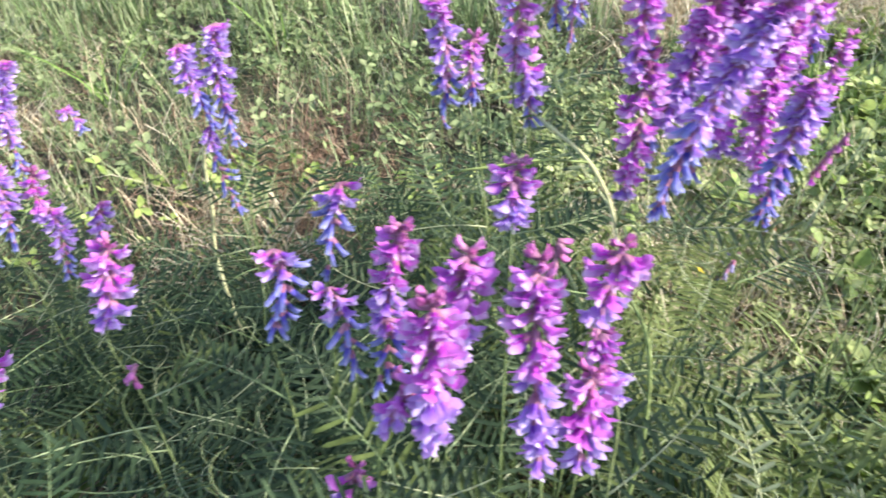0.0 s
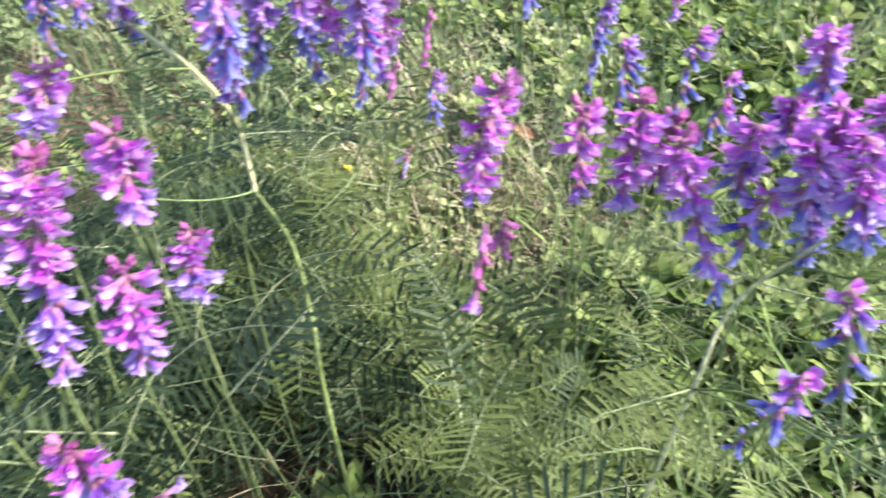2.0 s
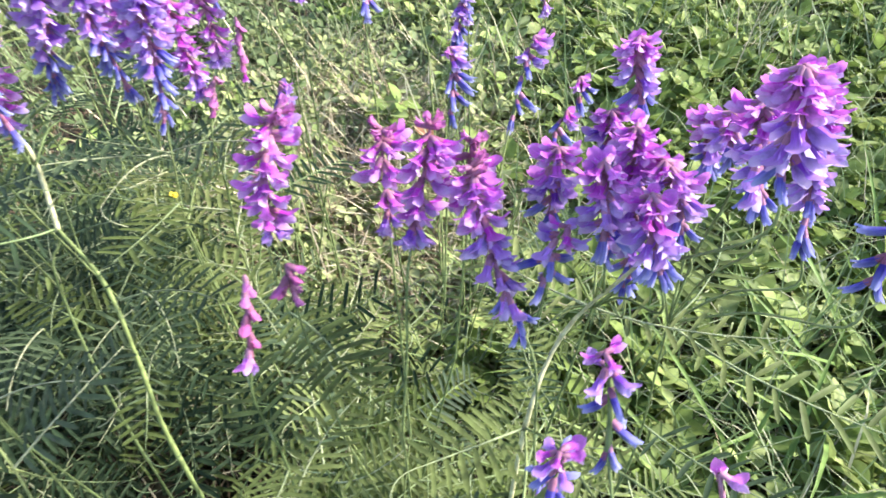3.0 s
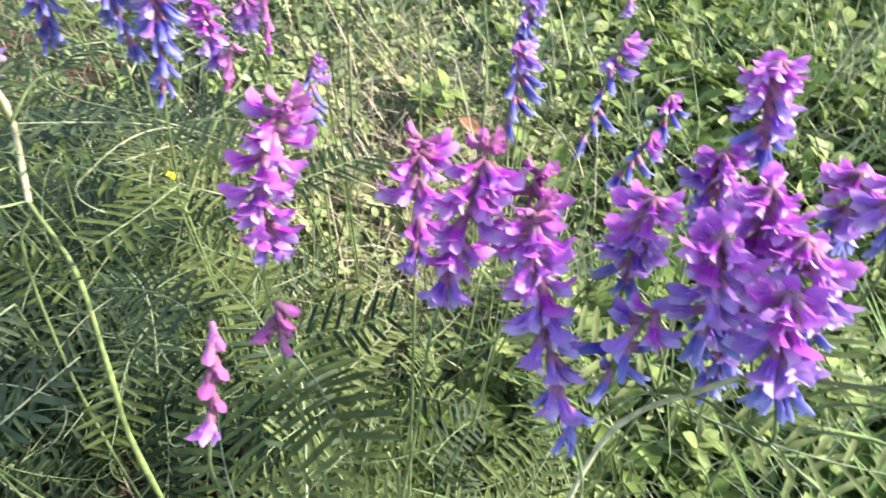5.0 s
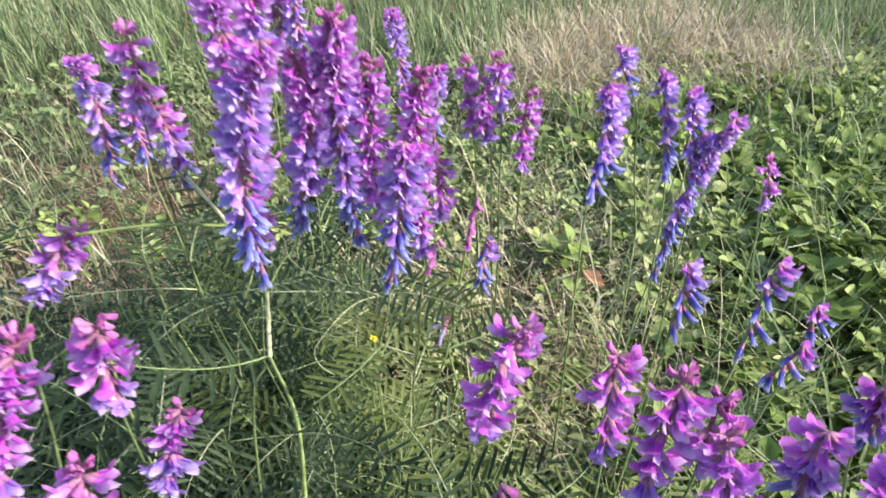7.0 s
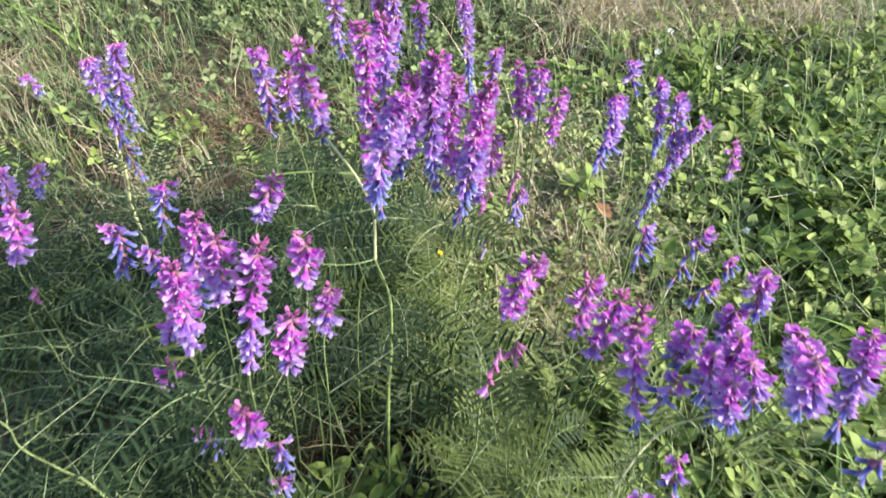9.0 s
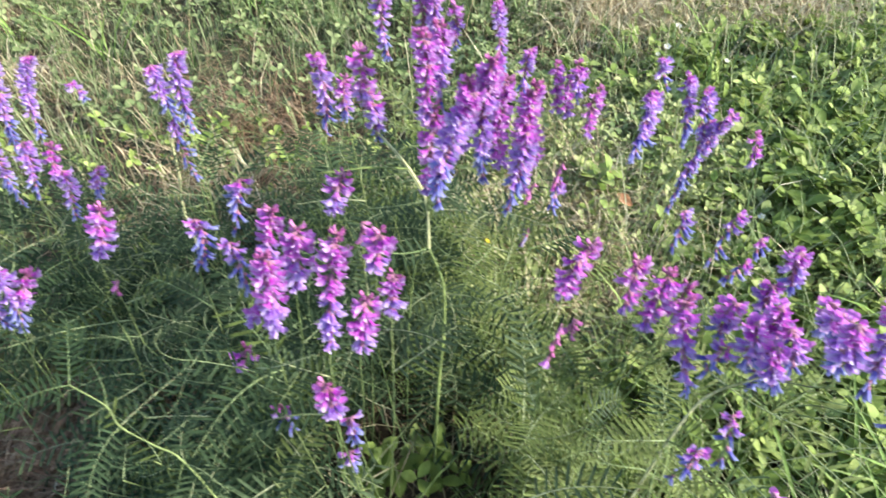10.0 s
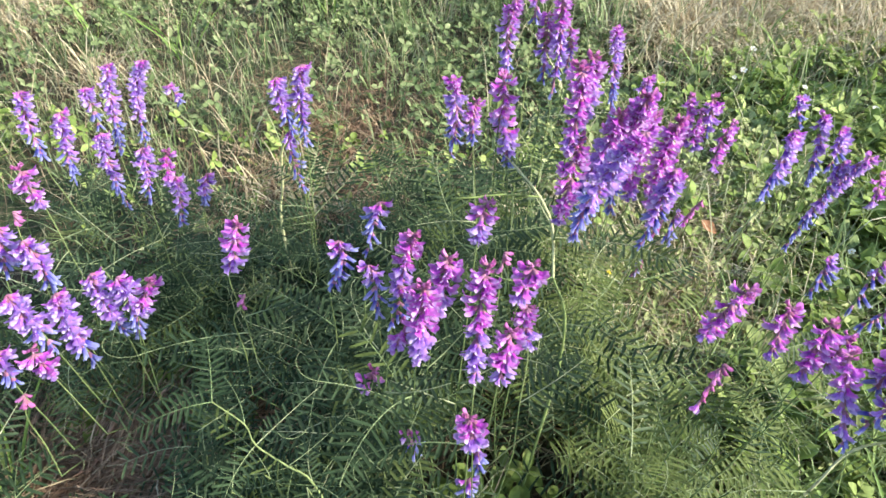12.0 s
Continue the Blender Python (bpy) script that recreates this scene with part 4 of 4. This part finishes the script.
carpet, far_carpet, small_carpet = Shape(), Shape(), Shape()
for x, y, _ in scatter(12800, -1.6, 2.1, -0.5, 2.1, edge(lambda x, y: clover_cover(x, y) * (1 - 0.9 * foliage_density(x, y)), -1.6, 2.1, -0.5, 2.1)):
    clover_leaf(far_carpet if y > 0.8 and x < 0.5 else carpet, clover_pose(x, y, 0.02, 0.065))
for x, y, _ in scatter(4400, 0.12, 0.70, 0.26, 1.0, lambda x, y: (1 - foliage_density(x, y)) * math.exp(-((x - 0.36) / 0.24) ** 4) * max(0.1, 0.55 + 0.9 * noise.noise((x * 6, y * 6, 3.0)))):
    clover_leaf(small_carpet, clover_pose(x, y, 0.015, 0.06) @ Matrix.Diagonal((0.75, 0.85, 0.8, 1)))
tagged(new("clover_carpet", carpet.mesh("clover_carpet", CLOVER)), "low carpet of broad green clover leaves", "ground cover", kind="stuff")
tagged(new("weed_carpet", far_carpet.mesh("weed_carpet", WEED)), "dull green low weeds among the grass", "ground cover", kind="stuff")
tagged(new("weed_carpet", small_carpet.mesh("weed_carpet", PALE_WEED)), "small pale olive leaves between dry stalks", "ground cover", kind="stuff")


def own_clover_mesh():
    s = Shape()
    clover_leaf(s, Matrix.Identity(4))
    s.tube([(0, 0, 0.0), (0.003, 0.001, -0.02), (0.004, 0.002, -0.055)], 0.0005, 1, 4)
    return s.mesh("clover_leaf", CLOVER_OWN, RIB)


CLOVER_LEAF = own_clover_mesh()


def clover_plant(x, y):
    base = new("clover_plant")
    base.location = (x, y, ground_z(x, y))
    tagged(base, "low clover plant with broad green leaves", "clover", "clover plants on the meadow")
    for k in range(6):
        turn, far = rng.uniform(0, 6.3), rng.uniform(0.008, 0.04)
        size = rng.uniform(1.0, 1.75)
        m = Matrix.Translation((math.cos(turn) * far, math.sin(turn) * far, rng.uniform(0.04, 0.075))) @ Matrix.Rotation(0.2, 4, "Y") @ Matrix.Rotation(rng.uniform(0, 6.3), 4, "Z") @ Matrix.Rotation(rng.uniform(-0.35, 0.35), 4, "X") @ Matrix.Rotation(rng.uniform(-0.35, 0.35), 4, "Y") @ Matrix.Diagonal((size, size, size, 1))
        part("leaf", CLOVER_LEAF, base, m)


for x, y in ((0.06, 0.21), (0.11, 0.20), (-0.20, 0.17), (-0.30, 0.29), (-0.36, 0.30), (-0.24, 0.20), (-0.43, 0.25)):
    clover_plant(x, y)
for x, y, _ in scatter(24, 0.20, 0.44, 0.02, 0.36, lambda x, y: 1.0):
    clover_plant(x, y)
for x, y, _ in scatter(55, 0.36, 0.95, 0.15, 1.0, lambda x, y: clover_cover(x, y)):
    clover_plant(x, y)


def blade_mesh(seed, tall, wide, bend):
    """One broad grass blade that rises along +z, arches towards +x and is folded along its middle."""
    r = random.Random(seed)
    s = Shape()
    rows = []
    for u, w in ((0, 0.55), (0.2, 0.85), (0.45, 1.0), (0.7, 0.8), (0.88, 0.45), (1.0, 0.03)):
        x, z, half = tall * bend * u ** 1.9, tall * (u - 0.28 * bend * u * u), wide * w / 2
        sway = 0.01 * math.sin(2.5 * u + seed)
        rows.append([(x - 0.25 * half, -half + sway, z), (x + 0.15 * half, sway, z - 0.2 * half), (x - 0.25 * half, half + sway, z)])
    s.grid(rows)
    return s.mesh("blade", BLADE)


BLADE = leafy("broad_blade", [(0.0, (0.12, 0.20, 0.045)), (0.6, (0.19, 0.29, 0.075)), (1.0, (0.28, 0.36, 0.12))], "object", 0.3, scale=60)
BLADES = [blade_mesh(k, 0.10 + 0.016 * k, 0.003 + 0.0004 * k, 0.25 + 0.13 * k) for k in range(6)]


def grass_tuft(x, y):
    base = new("grass_tuft")
    base.location = (x, y, ground_z(x, y) - 0.003)
    tagged(base, "fresh green tuft of broad arching grass blades", "grass", "grass tufts beside the vetch")
    for k in range(rng.randint(6, 9)):
        m = Matrix.Translation((rng.uniform(-0.012, 0.012), rng.uniform(-0.012, 0.012), 0)) @ Matrix.Rotation(rng.uniform(0, 6.3), 4, "Z") @ Matrix.Rotation(rng.uniform(-0.2, 0.35), 4, "Y")
        part("blade", rng.choice(BLADES), base, m)


for x, y, _ in scatter(4, 0.34, 0.44, 0.02, 0.22, lambda x, y: 1.0):
    grass_tuft(x, y)
for x, y, _ in scatter(20, 0.40, 0.85, -0.02, 0.50, lambda x, y: 1.0 if x > 0.40 else 0.0):
    grass_tuft(x, y)
for x, y in ((-0.52, 0.30), (-0.47, 0.12), (-0.56, 0.20), (0.62, 1.00), (0.70, 1.18), (0.48, 1.10), (-0.35, 1.25), (-0.62, 1.05), (-0.85, 1.10)):
    grass_tuft(x, y)


# ---- small things ----
def petal_mesh(long, wide, mat):
    s = Shape()
    leaflet(s, (0, 0, 0), (1, 0, 0.25), (0, 0, 1), long, wide)
    return s.mesh("petal", mat)


WHITE_PETAL, YELLOW_PETAL = petal_mesh(0.0055, 0.002, WHITE), petal_mesh(0.005, 0.0019, YELLOW)


def small_flower(name, x, y, z, petal, heart, label, size=1.0):
    base = new(name)
    low = ground_z(x, y)
    base.location = (x, y, low)
    tagged(base, label, "flower", name + "s in the meadow")
    s = Shape()
    s.tube(curve([(0, 0, 0), (0.004, 0.003, (z - low) * 0.5), (0, 0, z - low)], 4), 0.0006, 0, 5)
    part("stem", s.mesh("stem", STEM), base)
    tilt = Matrix.Translation((0, 0, z - low)) @ Matrix.Rotation(rng.uniform(-0.6, 0.6), 4, "X") @ Matrix.Rotation(rng.uniform(-0.6, 0.6), 4, "Y")
    for k in range(5):
        part("petal", petal, base, tilt @ Matrix.Rotation(k * 1.2566, 4, "Z") @ Matrix.Diagonal((size, size, size, 1)))
    s = Shape()
    s.tube([(0, 0, -0.0008), (0, 0, 0.0002), (0, 0, 0.0012), (0, 0, 0.0016)], [0.0006, 0.0013, 0.0011, 0.0002], 0, 7)
    part("flower_heart", s.mesh("flower_heart", heart), base, tilt, "yellow centre")


for x, y in ((0.381, 1.014), (0.535, 1.062), (0.562, 1.096), (0.672, 1.045), (0.789, 0.987), (0.607, 1.194), (0.80, 0.712), (0.721, 0.669), (0.592, 0.57), (0.676, 0.745), (0.679, 0.587), (1.012, 1.207), (-0.26, 1.33), (-0.62, 1.27)):
    small_flower("white_flower", x, y, 0.065, WHITE_PETAL, YELLOW, "small white five-petalled flower above clover leaves", rng.uniform(0.9, 1.5))
small_flower("yellow_flower", 0.160, 0.294, 0.262, YELLOW_PETAL, YELLOW, "tiny yellow flower among vetch leaves", 0.65)


def dead_leaf(x, y, z, size):
    s = Shape()
    rows = []
    for j in range(7):
        u = j / 6
        w = size * 0.32 * math.sin(math.pi * (0.06 + 0.9 * u))
        rows.append([(size * (u - 0.5), w * v, 0.35 * w * v * v + size * 0.18 * (u - 0.5) ** 2 + 0.0015 * math.sin(9 * u + 4 * v)) for v in (-1, -0.5, 0, 0.5, 1)])
    s.grid(rows)
    ob = tagged(new("dead_leaf", s.mesh("dead_leaf", BROWN)), "curled reddish brown dead leaf on clover", "leaf", "fallen dead leaves")
    ob.matrix_world = pose(x, y, z, rng.uniform(-25, 25), rng.uniform(-25, 25), rng.uniform(0, 360))


dead_leaf(0.395, 0.613, 0.05, 0.03)
